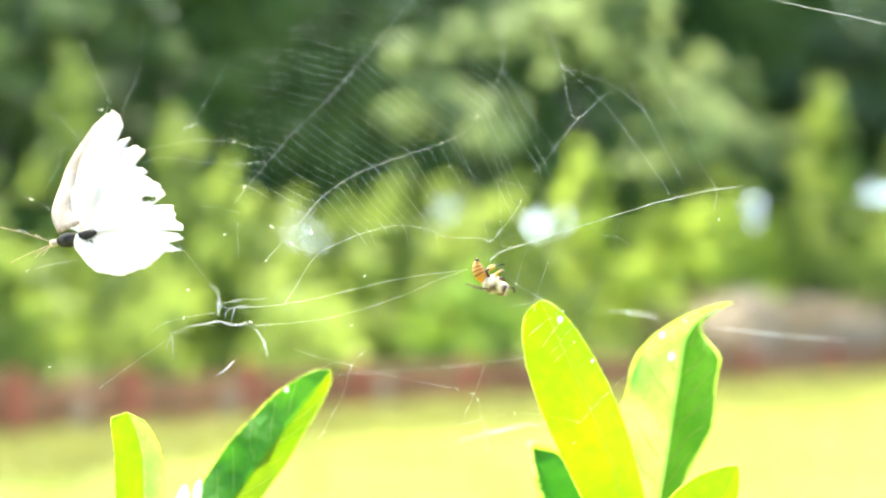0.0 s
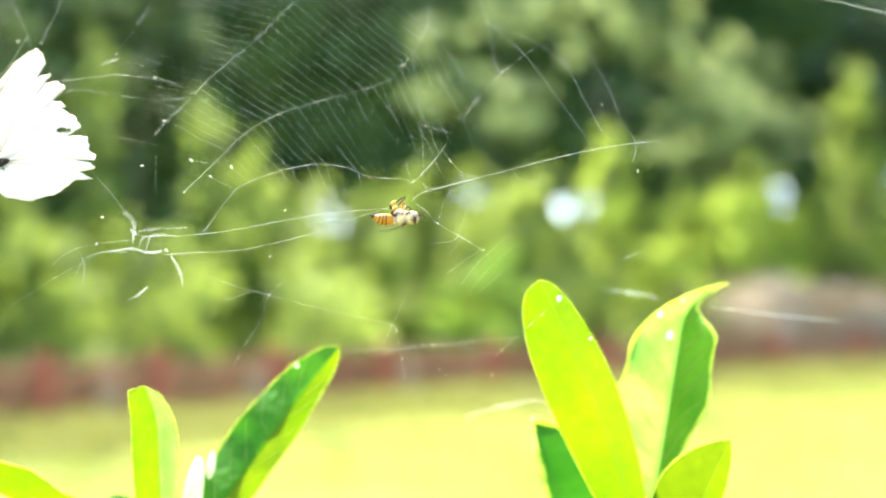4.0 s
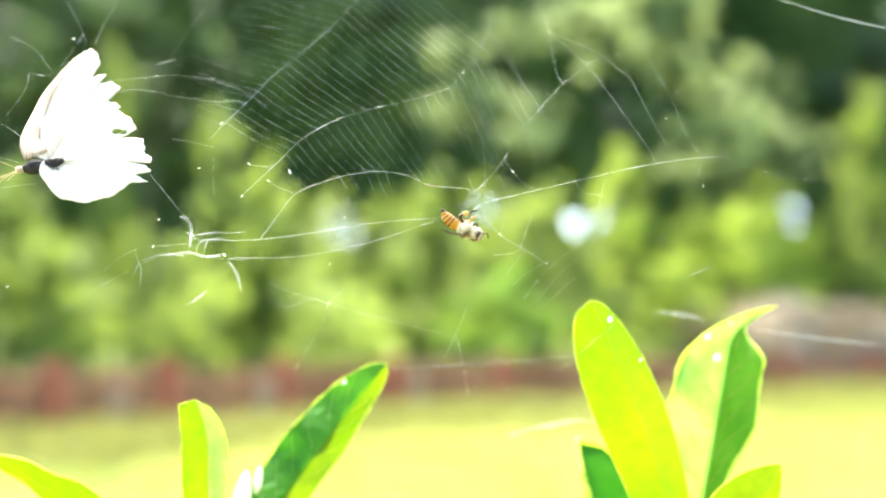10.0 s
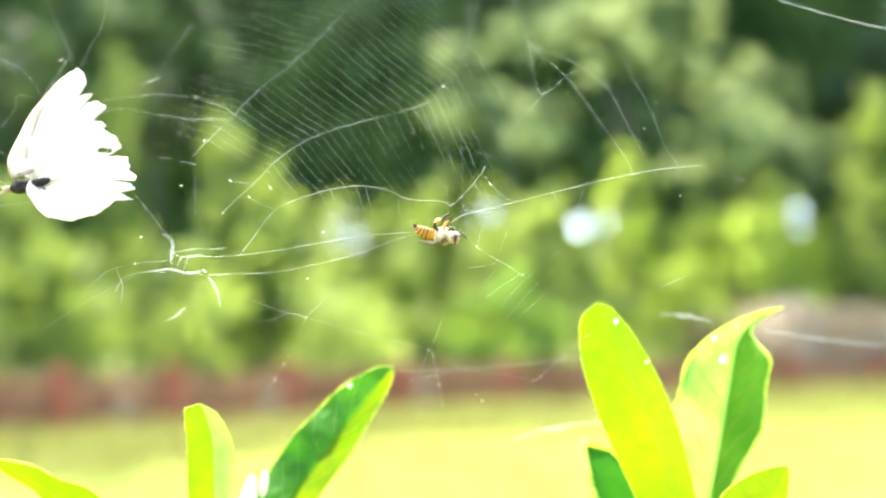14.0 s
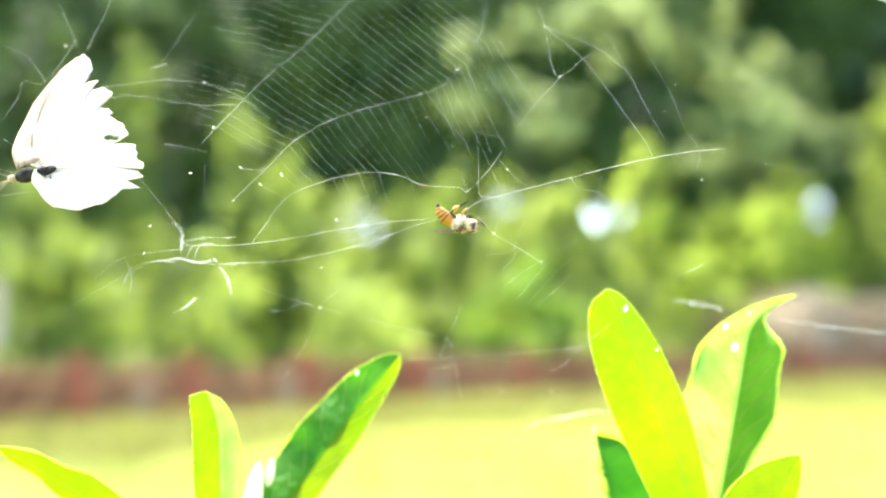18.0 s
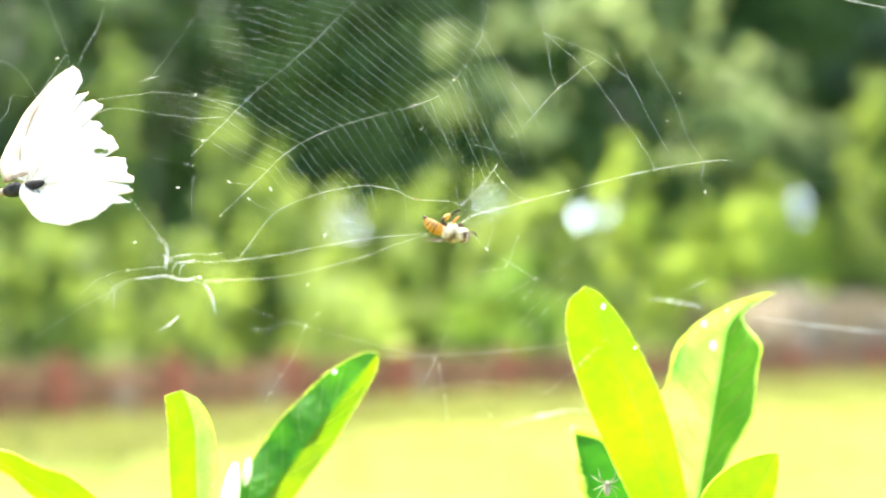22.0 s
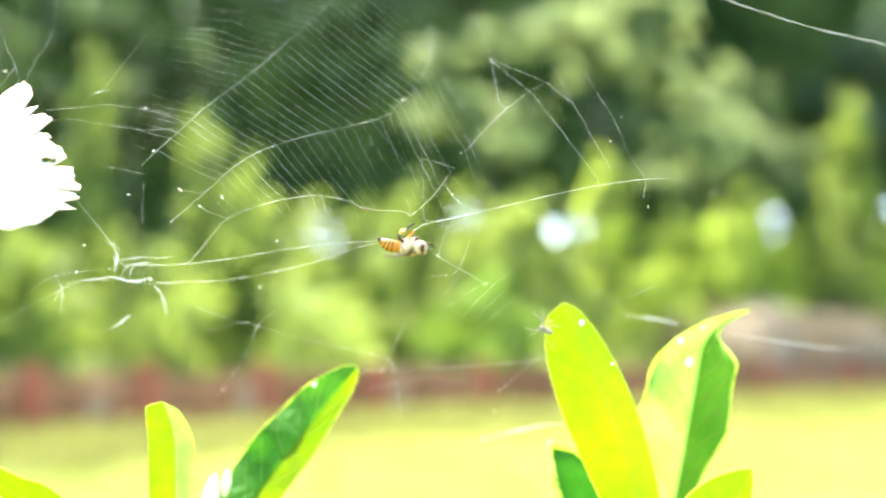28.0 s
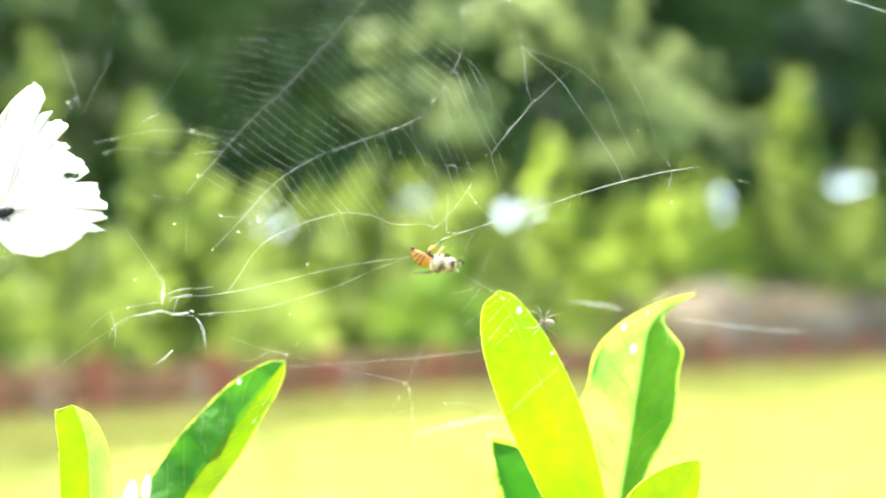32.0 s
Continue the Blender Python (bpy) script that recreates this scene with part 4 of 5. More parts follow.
def make_web():
    rnd = random.Random(5)
    w = empty("spider_web", pose(0, 0, 1.3))
    tagged(w, "torn orb web of fine white silk strung with flecks", "spider web")
    for side in (web_open_side, web_middle, web_foot, web_butterfly_side, web_tufts):
        side(w, rnd)
    r = 40.0
    while r < 165:
        pts = []
        if r > 43 and rnd.random() < 0.95:
            e = spoke(1, r)
            out = rnd.uniform(9, 24) + 0.12 * (r - 44)
            if r > 70 and rnd.random() < 0.6:
                out += rnd.uniform(6, 22)
                pts.append((e[0] - out, e[1] + 0.32 * out + rnd.uniform(-1, 1)))
                out *= 0.5
            pts.append((e[0] - out, e[1] + 0.42 * out + rnd.uniform(-0.6, 0.6)))
        if r > 44:
            pts.append(spoke(1, r))
        pts.append(spoke(2, r * 0.9))
        if r < 86:
            pts.append(spoke(3, r * 0.87))
            if 50 < r < 78 and rnd.random() < 0.75:
                e = spoke(4, r * 0.86)
                pts.append((e[0], e[1] + rnd.uniform(-5, 3)))
        elif r < 130:
            e = spoke(2, r * 0.9)
            pts.append((e[0] + rnd.uniform(8, 13), e[1] - rnd.uniform(22, 30)))
            if rnd.random() < 0.3:
                pts.append((pts[-1][0] + rnd.uniform(3, 8), pts[-1][1] - rnd.uniform(10, 20)))
        line = []
        for a, b in zip(pts, pts[1:]):
            for k in range(5):
                t = k / 5
                sag = -0.9 * math.sin(math.pi * t)
                line.append(on_web(a[0] + (b[0] - a[0]) * t, a[1] + (b[1] - a[1]) * t + sag, rnd.uniform(-0.1, 0.1)))
        if len(pts) > 1:
            line.append(on_web(*pts[-1]))
            v, f = tube(line, [(0.0000095 + 0.00000004 * (r - 40)) * rnd.uniform(0.6, 1.5) * (0.25 + 0.75 * min(i / 5, (len(line) - 1 - i) / 4, 1)) for i in range(len(line))], 4)
            finish("spiral_thread", v, f, M_SILK, w)
        r += rnd.uniform(2.4, 3.2)
    near_butterfly = [(-74.2, 54.3, 0.48, M_PALE), (-60.4, 56.0, 0.48, M_PALE), (-48.7, 53.1, 0.64, M_PALE), (-61.2, 44.3, 0.40, M_PALE), (-54.4, 49.9, 0.40, M_PALE), (-32.7, 37.1, 0.40, M_PALE), (-9.5, 48.6, 0.56, M_SPECK), (-8.6, 73.5, 0.24, M_PALE), (-17.1, 67.7, 0.16, M_PALE), (-10.4, 82.8, 0.32, M_PALE), (-36.4, 72.8, 0.32, M_PALE), (-74.3, 89.0, 0.32, M_PALE), (-83.0, 36.0, 0.56, M_PALE), (-83.3, 26.9, 0.40, M_PALE), (-64.1, 24.3, 0.48, M_PALE), (-40.3, -5.1, 0.24, M_PALE), (-35.5, 8.9, 0.32, M_PALE), (-35.9, 21.4, 0.32, M_PALE), (-118.4, 105.4, 0.48, M_PALE), (-135.1, 71.7, 0.80, M_PALE), (-42.1, -10.1, 0.24, M_PALE), (-69.7, 71.2, 0.48, M_PALE), (-119.4, 13.7, 0.48, M_PALE)]
    near_bee = [(-8.2, 48.4, 0.40, M_SPECK), (0.4, 92.2, 0.48, M_PALE), (6.1, 46.0, 0.32, M_SPECK), (2.0, 43.6, 0.24, M_SPECK), (13.9, 53.7, 0.40, M_PALE), (30.8, 88.8, 0.24, M_PALE), (31.2, 50.3, 0.32, M_PALE), (27.0, 110.2, 0.32, M_PALE), (9.6, 31.6, 0.32, M_PALE), (21.8, 22.1, 0.32, M_PALE), (-3.2, -1.3, 0.24, M_PALE), (-0.5, -11.6, 0.24, M_PALE), (22.1, -16.7, 0.22, M_PALE), (8.8, 84.2, 0.24, M_PALE), (63.8, 84.6, 0.24, M_PALE), (59.5, 74.3, 0.24, M_PALE), (67.0, 48.8, 0.40, M_PALE), (16.7, 69.9, 0.24, M_PALE), (-1.2, 62.4, 0.16, M_PALE), (-5.7, 67.7, 0.24, M_PALE), (10.2, -16.4, 0.24, M_PALE), (8.9, -14.8, 0.16, M_PALE)]
    for u, v, size, m in near_butterfly + near_bee:
        d = Vector((rnd.uniform(-1, 1), rnd.uniform(-0.3, 0.3), rnd.uniform(-0.7, 0.3)))
        vv, f = egg(on_web(u, v, 0.2), d, size * rnd.uniform(1.7, 2.8) / 1000, size * 0.42 / 1000, 7, 6, 0.8)
        finish("fleck", vv, f, m, w)
    return w


FORE = [(158, 4.5), (135, 9.7), (120, 14.0), (110, 18.7), (102, 25.9), (95, 32.8), (91, 38.7), (87, 42.7), (85, 44.8), (82, 43.8), (79, 39.5), (81, 32.9), (73, 35.2), (76, 29.8), (67, 33.3), (62, 32.5), (65, 26.4), (51, 26.9), (56, 22.7), (43, 13.1)]
HIND = [(65, 18.3), (55, 22.0), (49, 24.0), (38, 25.2), (26, 25.4), (22, 20.3), (15, 26.3), (4, 26.7), (0, 28.8), (-4, 28.7), (-4, 21.0), (-6, 27.4), (-9, 29.5), (-13, 25.4), (-16, 29.9), (-20, 26.1), (-34, 23.9), (-52, 20.1), (-68, 15.5), (-85, 8.8), (-120, 3.3)]


def make_butterfly():
    b = empty("butterfly")
    tagged(b, "dead white butterfly with tattered wings caught in the web", "butterfly")
    lean = Matrix.Rotation(-LEAN, 4, "X")
    mm = 0.001
    v, f = sheet_from_outline(refine([(a, r * mm) for a, r in FORE], 5, 3, 0.012), 0.0022, 0.0002)
    fw = finish("forewing", v, f, M_WING, b, at=lean)
    v, f = sheet_from_outline(refine([(a, r * mm) for a, r in HIND], 7, 4, 0.012), 0.0030, 0.0002, 44, hole=(0.0180, 0.0096, 0.0024, 0.0009))
    hw = finish("hindwing", v, f, M_WING, b, at=lean @ Matrix.Translation((0, -0.0012, 0)))
    for wing, outline, which in ((fw, FORE, range(3, 16, 2)), (hw, HIND, range(2, 18, 2))):
        for i in which:
            a, r = outline[i]
            line = [(r * mm * s * math.cos(radians(a)), -0.0024 * math.sin(s * 2.2) - 0.0004, r * mm * s * math.sin(radians(a))) for s in (0.1, 0.25, 0.4, 0.6, 0.8, 0.93)]
            vv, ff = tube(line, [0.00008, 0.00007, 0.00006, 0.00005, 0.00005, 0.00003], 5)
            finish("vein", vv, ff, M_WING, wing)
    lead = [(a, r) for a, r in FORE if a > 88]
    line = curve_points([(r * mm * 0.985 * math.cos(radians(a)), -0.0022, r * mm * 0.985 * math.sin(radians(a))) for a, r in lead], 4)
    v, f = tube(line, [0.0034 - 0.0028 * i / (len(line) - 1) for i in range(len(line))], 8, 0.12)
    finish("wing_margin", v, f, M_WING_BASE, b, at=lean)
    parts = [("abdomen", (0.0008, -0.0028, 0.0002), (1, 0, 0.28), 0.0072, 0.0014, M_BLACK), ("thorax", (-0.0040, -0.0028, -0.0008), (1, 0, 0.2), 0.0064, 0.0021, M_BLACK), ("head", (-0.0080, -0.0026, -0.0016), (1, 0, 0.1), 0.0026, 0.0011, M_FUR)]
    for name, c, ax, ln, r, m in parts:
        v, f = egg(c, ax, ln, r, 10, 9)
        finish(name, v, f, m, b)
    rnd = random.Random(8)
    hv, hf = [], []
    for _ in range(160):
        c = Vector((rnd.uniform(-0.0065, 0.003), -0.0043, rnd.uniform(-0.0022, 0.0016)))
        tip = c + Vector((rnd.uniform(-0.001, 0.0024), rnd.uniform(-0.0014, 0), rnd.uniform(-0.002, 0.0022)))
        w = Vector((0.00009, 0, 0.00006))
        k = len(hv)
        hv += [c - w, c + w, tip]
        hf.append((k, k + 1, k + 2))
    finish("hair", hv, hf, M_BLACK, b)
    for tip, name in (((-0.026, -0.004, 0.0045), "antenna"), ((-0.021, -0.001, -0.0065), "antenna"), ((-0.013, -0.005, -0.0055), "leg"), ((-0.011, -0.0042, -0.0050), "leg"), ((-0.0135, -0.003, -0.0042), "leg")):
        line = curve_points([(-0.0075, -0.0026, -0.0016), ((tip[0] - 0.0075) / 2, (tip[1] - 0.0026) / 2, (tip[2] - 0.0016) / 2 + 0.0004), tip])
        v, f = tube(line, 0.00008, 5)
        finish(name, v, f, M_WING_BASE, b)
    return b


def make_bee():
    """A honey bee hung belly up by its legs: head towards +x, back towards -z."""
    b = empty("honey_bee")
    tagged(b, "honey bee with amber banded abdomen hanging in the web", "bee")
    mm = 0.00118

    def P(name, vf, m, parent=None):
        return finish(name, vf[0], vf[1], m, parent or b)

    th = P("thorax", egg((1.1 * mm, 0, -0.1 * mm), (1, 0, -0.2), 4.6 * mm, 2.15 * mm, 16, 12), M_FUR)
    rnd = random.Random(14)
    hv, hf = [], []
    for _ in range(420):
        q = Vector((rnd.gauss(0, 1), rnd.gauss(0, 1), rnd.gauss(0, 1))).normalized()
        c = Vector((1.1 * mm + q.x * 2.1 * mm, q.y * 1.95 * mm, -0.1 * mm - q.x * 0.4 * mm + q.z * 1.95 * mm))
        tip = c + (q + Vector((rnd.uniform(-0.5, 0.3), rnd.uniform(-0.4, 0.4), rnd.uniform(-0.4, 0.4)))) * rnd.uniform(0.3, 0.7) * mm
        w = q.cross(Vector((0.3, 0.5, 0.8))).normalized() * 0.055 * mm
        k = len(hv)
        hv += [c - w, c + w, tip]
        hf.append((k, k + 1, k + 2))
    P("hair", (hv, hf), M_FUR, th)
    joint = Matrix.Translation((-0.3 * mm, 0, 0.1 * mm))
    line = curve_points([(0, 0, 0), (-1.7 * mm, 0, 0.12 * mm), (-3.1 * mm, 0, 0.55 * mm), (-4.3 * mm, 0, 1.25 * mm), (-4.9 * mm, 0, 1.85 * mm)], 5)
    prof = [1.2, 1.5, 1.72, 1.86, 1.96, 2.05, 2.1, 2.12, 2.1, 2.06, 2.0, 1.9, 1.78, 1.62, 1.45, 1.25, 1.05, 0.85, 0.62, 0.38, 0.12]
    rad = [prof[min(i, len(prof) - 1)] * mm * 0.66 for i in range(len(line))]
    ab = P("abdomen", tube(line, rad, 18), M_AMBER)
    ab.matrix_basis = joint
    for i in (6, 9, 12, 15, 17):
        if i + 1 < len(line):
            a, c = line[i].lerp(line[i - 1], 0.05), line[i].lerp(line[i + 1], 0.75)
            P("band", tube([a, line[i], c], [rad[i] * 1.02, rad[i] * 1.04, rad[i + 1] * 1.02], 18), M_BAND, ab)
    P("abdomen_tip", egg(line[-2], line[-1] - line[-3], 1.4 * mm, 0.5 * mm, 8, 7), M_BAND, ab)
    hd = P("head", egg((3.75 * mm, 0, -0.75 * mm), (0.35, 0, 1), 3.4 * mm, 1.6 * mm, 14, 11), M_FUR)
    for s in (-1, 1):
        P("eye", egg((4.05 * mm, s * 1.2 * mm, -0.75 * mm), (0.3, 0, 1), 1.9 * mm, 0.5 * mm, 10, 8), M_BAND, hd)
        P("antenna", tube(curve_points([(4.9 * mm, s * 0.4 * mm, -0.6 * mm), (5.9 * mm, s * 0.9 * mm, 0.1 * mm), (6.7 * mm, s * 1.3 * mm, -0.9 * mm)]), 0.13 * mm, 5), M_BAND, hd)
        for name, r, x0, knee, foot in (("foreleg", 0.24, 2.4, (3.1, 1.9, 1.7), (3.9, 1.1, 0.9)), ("middle_leg", 0.27, 1.4, (1.7, 2.2, 2.4), (2.6, 1.4, 3.4)), ("hind_leg", 0.34, 0.3, (-0.9, 1.9, 2.6), (1.2, 1.0, 4.0))):
            pts = [(x0 * mm, s * 0.9 * mm, 1.1 * mm), tuple(q * mm * (s if k == 1 else 1) for k, q in enumerate(knee)), tuple(q * mm * (s if k == 1 else 1) for k, q in enumerate(foot))]
            line2 = curve_points(pts, 4)
            lg = P(name, tube(line2, [r * mm * (1.1 - 0.6 * i / (len(line2) - 1)) for i in range(len(line2))], 7), M_AMBER if name == "middle_leg" else M_BAND)
            if name == "hind_leg":
                P("pollen_load", egg((0.1 * mm, s * 1.55 * mm, 3.4 * mm), (1, 0, 0.5), 1.7 * mm, 0.55 * mm, 10, 8), M_POLLEN, lg)
                P("foot", tube(curve_points([foot_mm(foot, s), ((foot[0] + 0.8) * mm, s * 0.8 * mm, 4.5 * mm), ((foot[0] + 1.8) * mm, s * 0.5 * mm, 4.9 * mm)]), 0.16 * mm, 5), M_BLACK, lg)
        for name, ln, wd, tilt in (("forewing", 6.4, 1.9, 0.0), ("hindwing", 4.6, 1.4, -0.1)):
            v, f, rib = blade((1.4 * mm, s * 1.2 * mm, -1.5 * mm), (1.4 * mm - ln * mm * 0.97, s * 1.9 * mm, -1.5 * mm + ln * mm * tilt), wd * mm / 2, wd * mm / 2, (0, 0.25 * s, -1), 0.05, 0.05, 0.02, peak=0.62, n=14, m=4)
            wg = finish(name, v, f, M_CLEAR, b)
            P("vein", tube(rib, 0.07 * mm, 4), M_BAND, wg)
    return b, ab


def foot_mm(foot, s):
    return (foot[0] * 0.00118, s * foot[1] * 0.00118, foot[2] * 0.00118)


def make_spider():
    """A small long-legged spider, back towards +z, head towards +y."""
    s = empty("spider")
    tagged(s, "small pale straw-coloured spider with thin legs", "spider")
    mm = 0.001
    v, f = egg((0, -1.3 * mm, 0.3 * mm), (0, -1, 0.1), 3.0 * mm, 0.95 * mm, 12, 10)
    finish("abdomen", v, f, M_STRAW, s)
    v, f = egg((0, 0.8 * mm, 0.1 * mm), (0, 1, 0), 1.7 * mm, 0.65 * mm, 10, 8)
    finish("cephalothorax", v, f, M_STRAW, s)
    for side in (-1, 1):
        for k, (kx, ky, fx, fy) in enumerate(((2.0, 2.6, 2.6, 5.2), (2.4, 1.7, 4.4, 3.0), (2.2, 0.1, 3.8, -1.0), (2.1, -1.4, 3.2, -4.2))):
            line = curve_points([(side * 0.4 * mm, (1.1 - 0.25 * k) * mm, 0.1 * mm), (side * kx * mm, ky * mm, 1.1 * mm), (side * (kx + fx) / 2 * mm, (ky + fy) / 2 * mm, 0.3 * mm), (side * fx * mm, fy * mm, -0.8 * mm)], 4)
            v, f = tube(line, [0.17 * mm - 0.1 * mm * i / (len(line) - 1) for i in range(len(line))], 5)
            finish("leg", v, f, M_STRAW, s)
    return s


def make_far_thread():
    line = curve_points([(0.085, 0.02, 1.4115), (0.1242, 0.02, 1.3996), (0.1544, 0.02, 1.3928), (0.20, 0.03, 1.382)])
    v, f = tube(line, 0.00006, 5)
    o = finish("silk_strand", v, f, M_SILK)
    tagged(o, "long bright silk anchor line of the web", "silk strand", group="loose silk strands")
    return o


make_ground()
make_bank()
make_fence()
make_trees()
make_weeds()
make_shade_clumps()
make_pillar()
make_grass()
make_shoots()
STRAND = make_far_thread()
WEB = make_web()
BUTTERFLY = make_butterfly()
BEE, ABDOMEN = make_bee()
SPIDER = make_spider()


def motions():
    walk(WEB, [
    (0, pose(0.0342, 0.0204, 1.2879, 2.17, -2.46, -7.05)), (0.5, pose(0.0275, -0.0001, 1.2858, 1.11, -1.21, -4.61)),
    (1, pose(0.0253, -0.0011, 1.2886, -0.36, -0.72, -2.38)), (1.5, pose(0.0511, 0.0086, 1.2902, 7.06, -0.52, -11.75)),
    (2, pose(0.0603, 0.0291, 1.2953, 31.43, 4.96, -39.3)), (2.5, pose(0.0576, 0.0207, 1.2766, 6.78, -3.7, -8.22)),
    (3, pose(0.0237, 0.007, 1.2919, -0.51, -1.39, -7.64)), (3.5, pose(0.0124, -0.0125, 1.3011, -4.03, -2.13, -7.84)),
    (4, pose(0.0091, 0.0052, 1.2981, -0.95, -0.72, -0.62)), (4.5, pose(0.0023, -0.0176, 1.2963, -10.23, -2.14, -3.02)),
    (6.5, pose(0.0048, -0.0157, 1.2981, -3.63, 0.68, 0.4)), (7, pose(-0.0061, -0.0266, 1.299, -3.89, 0.25, 1.81)),
    (7.5, pose(-0.006, -0.0198, 1.3001, -4.58, 0.32, 0.96)), (8, pose(-0.0038, -0.0172, 1.2994, -3.57, 0.26, 0.94)),
    (8.5, pose(-0.0033, -0.013, 1.2992, -3.99, -0.03, 0.83)), (9, pose(0, -0.0005, 1.3004, -0, 0, 0)),
    (9.5, pose(0.0058, 0.0001, 1.3001, -0.27, -0.05, -0.37)), (10, pose(0.0097, -0.0015, 1.3001, -0.68, -0.19, -0.4)),
    (10.5, pose(0.0074, 0.0001, 1.2993, -0.82, 0.02, -1.44)), (11, pose(0.0048, -0.0001, 1.2985, -1.29, 0.46, -1.63)),
    (11.5, pose(0.0064, 0.0005, 1.2937, -2.21, -0.06, -2.29)), (12, pose(-0.003, -0.0098, 1.2938, -3.88, 0.32, 0.39)),
    (12.5, pose(0.009, -0.0064, 1.2924, -3.65, -0.06, -2.35)), (13, pose(0.0176, 0.0156, 1.2907, 0.46, -1, -2.65)),
    (13.5, pose(0.0092, 0.0079, 1.2913, -2.07, 0.01, -0.35)), (14, pose(0.0028, 0.0027, 1.2975, -0.77, -0.63, -1.71)),
    (14.5, pose(0.0011, 0.0039, 1.2997, -0.72, -0.48, 0.62)), (16.5, pose(0.0011, -0.0077, 1.2967, -2.08, -0.39, -0.38)),
    (17, pose(0.0228, 0.0114, 1.293, 1.33, -0.25, -2.83)), (17.5, pose(0.005, 0.0015, 1.2987, -1.28, -1.19, 0.25)),
    (18, pose(0.0055, -0.0012, 1.2968, -0.68, -1.09, -1.12)), (18.5, pose(0.0083, -0.0008, 1.2976, -2.52, -1.05, 0.37)),
    (19, pose(0.0114, 0.0064, 1.3005, 0.92, -0.68, -0.66)), (19.5, pose(0.025, 0.0172, 1.2976, 1.94, -0.49, -1.9)),
    (20, pose(0.0147, 0.0008, 1.2941, -0.96, -0.46, -2.79)), (20.5, pose(0.01, 0.0019, 1.2985, -1.47, -0.43, -1.27)),
    (21, pose(0.0155, 0.0056, 1.2911, 1.27, -1.01, -3.54)), (21.5, pose(0.0163, -0.0048, 1.2907, -1.55, -0.52, -0.6)),
    (22, pose(0.0101, -0.0109, 1.2914, -1.11, -0.99, -3.98)), (22.5, pose(0.0124, -0.0046, 1.3003, 1.7, -0.69, -2.18)),
    (23, pose(0.0231, 0.0082, 1.296, 2.6, -0.42, -0.96)), (23.5, pose(0.0431, 0.0049, 1.2935, 3.43, -1.01, -5.82)),
    (24, pose(0.0192, 0.0087, 1.3047, 2.35, -0.44, -3.45)), (24.5, pose(0.034, 0.0062, 1.3035, 3.77, -0.31, -4.92)),
    (25, pose(0.0323, 0.013, 1.303, 6.32, -0.57, -6.03)), (25.5, pose(0.0348, 0.0031, 1.299, 2.59, -3.55, -7.86)),
    (27.5, pose(-0.0015, -0.0087, 1.2943, -3.71, -1.28, -0.25)), (28, pose(0.0014, -0.0119, 1.2927, -5.23, -1.12, -0.65)),
    (28.5, pose(0.003, -0.0095, 1.2954, -3.46, -0.86, 0.01)), (29, pose(0.0096, -0.007, 1.2958, -2.07, -0.77, 0.31)),
    (29.5, pose(0.0136, -0.0013, 1.2947, -0.36, -0.97, 0.16)), (30, pose(0.0211, 0.0079, 1.2918, 0.32, -2.16, -4.44)),
    (30.5, pose(0.021, 0.0039, 1.2928, 2.29, -1.42, 0.85)), (31, pose(0.0257, 0.0281, 1.2972, 5, -1.37, -6.39)),
    (31.5, pose(0.0314, 0.015, 1.2947, 5.44, -0.82, -1.72)), (32, pose(0.0322, 0.0203, 1.2886, 1.61, -2.9, -13.95)),
    ])
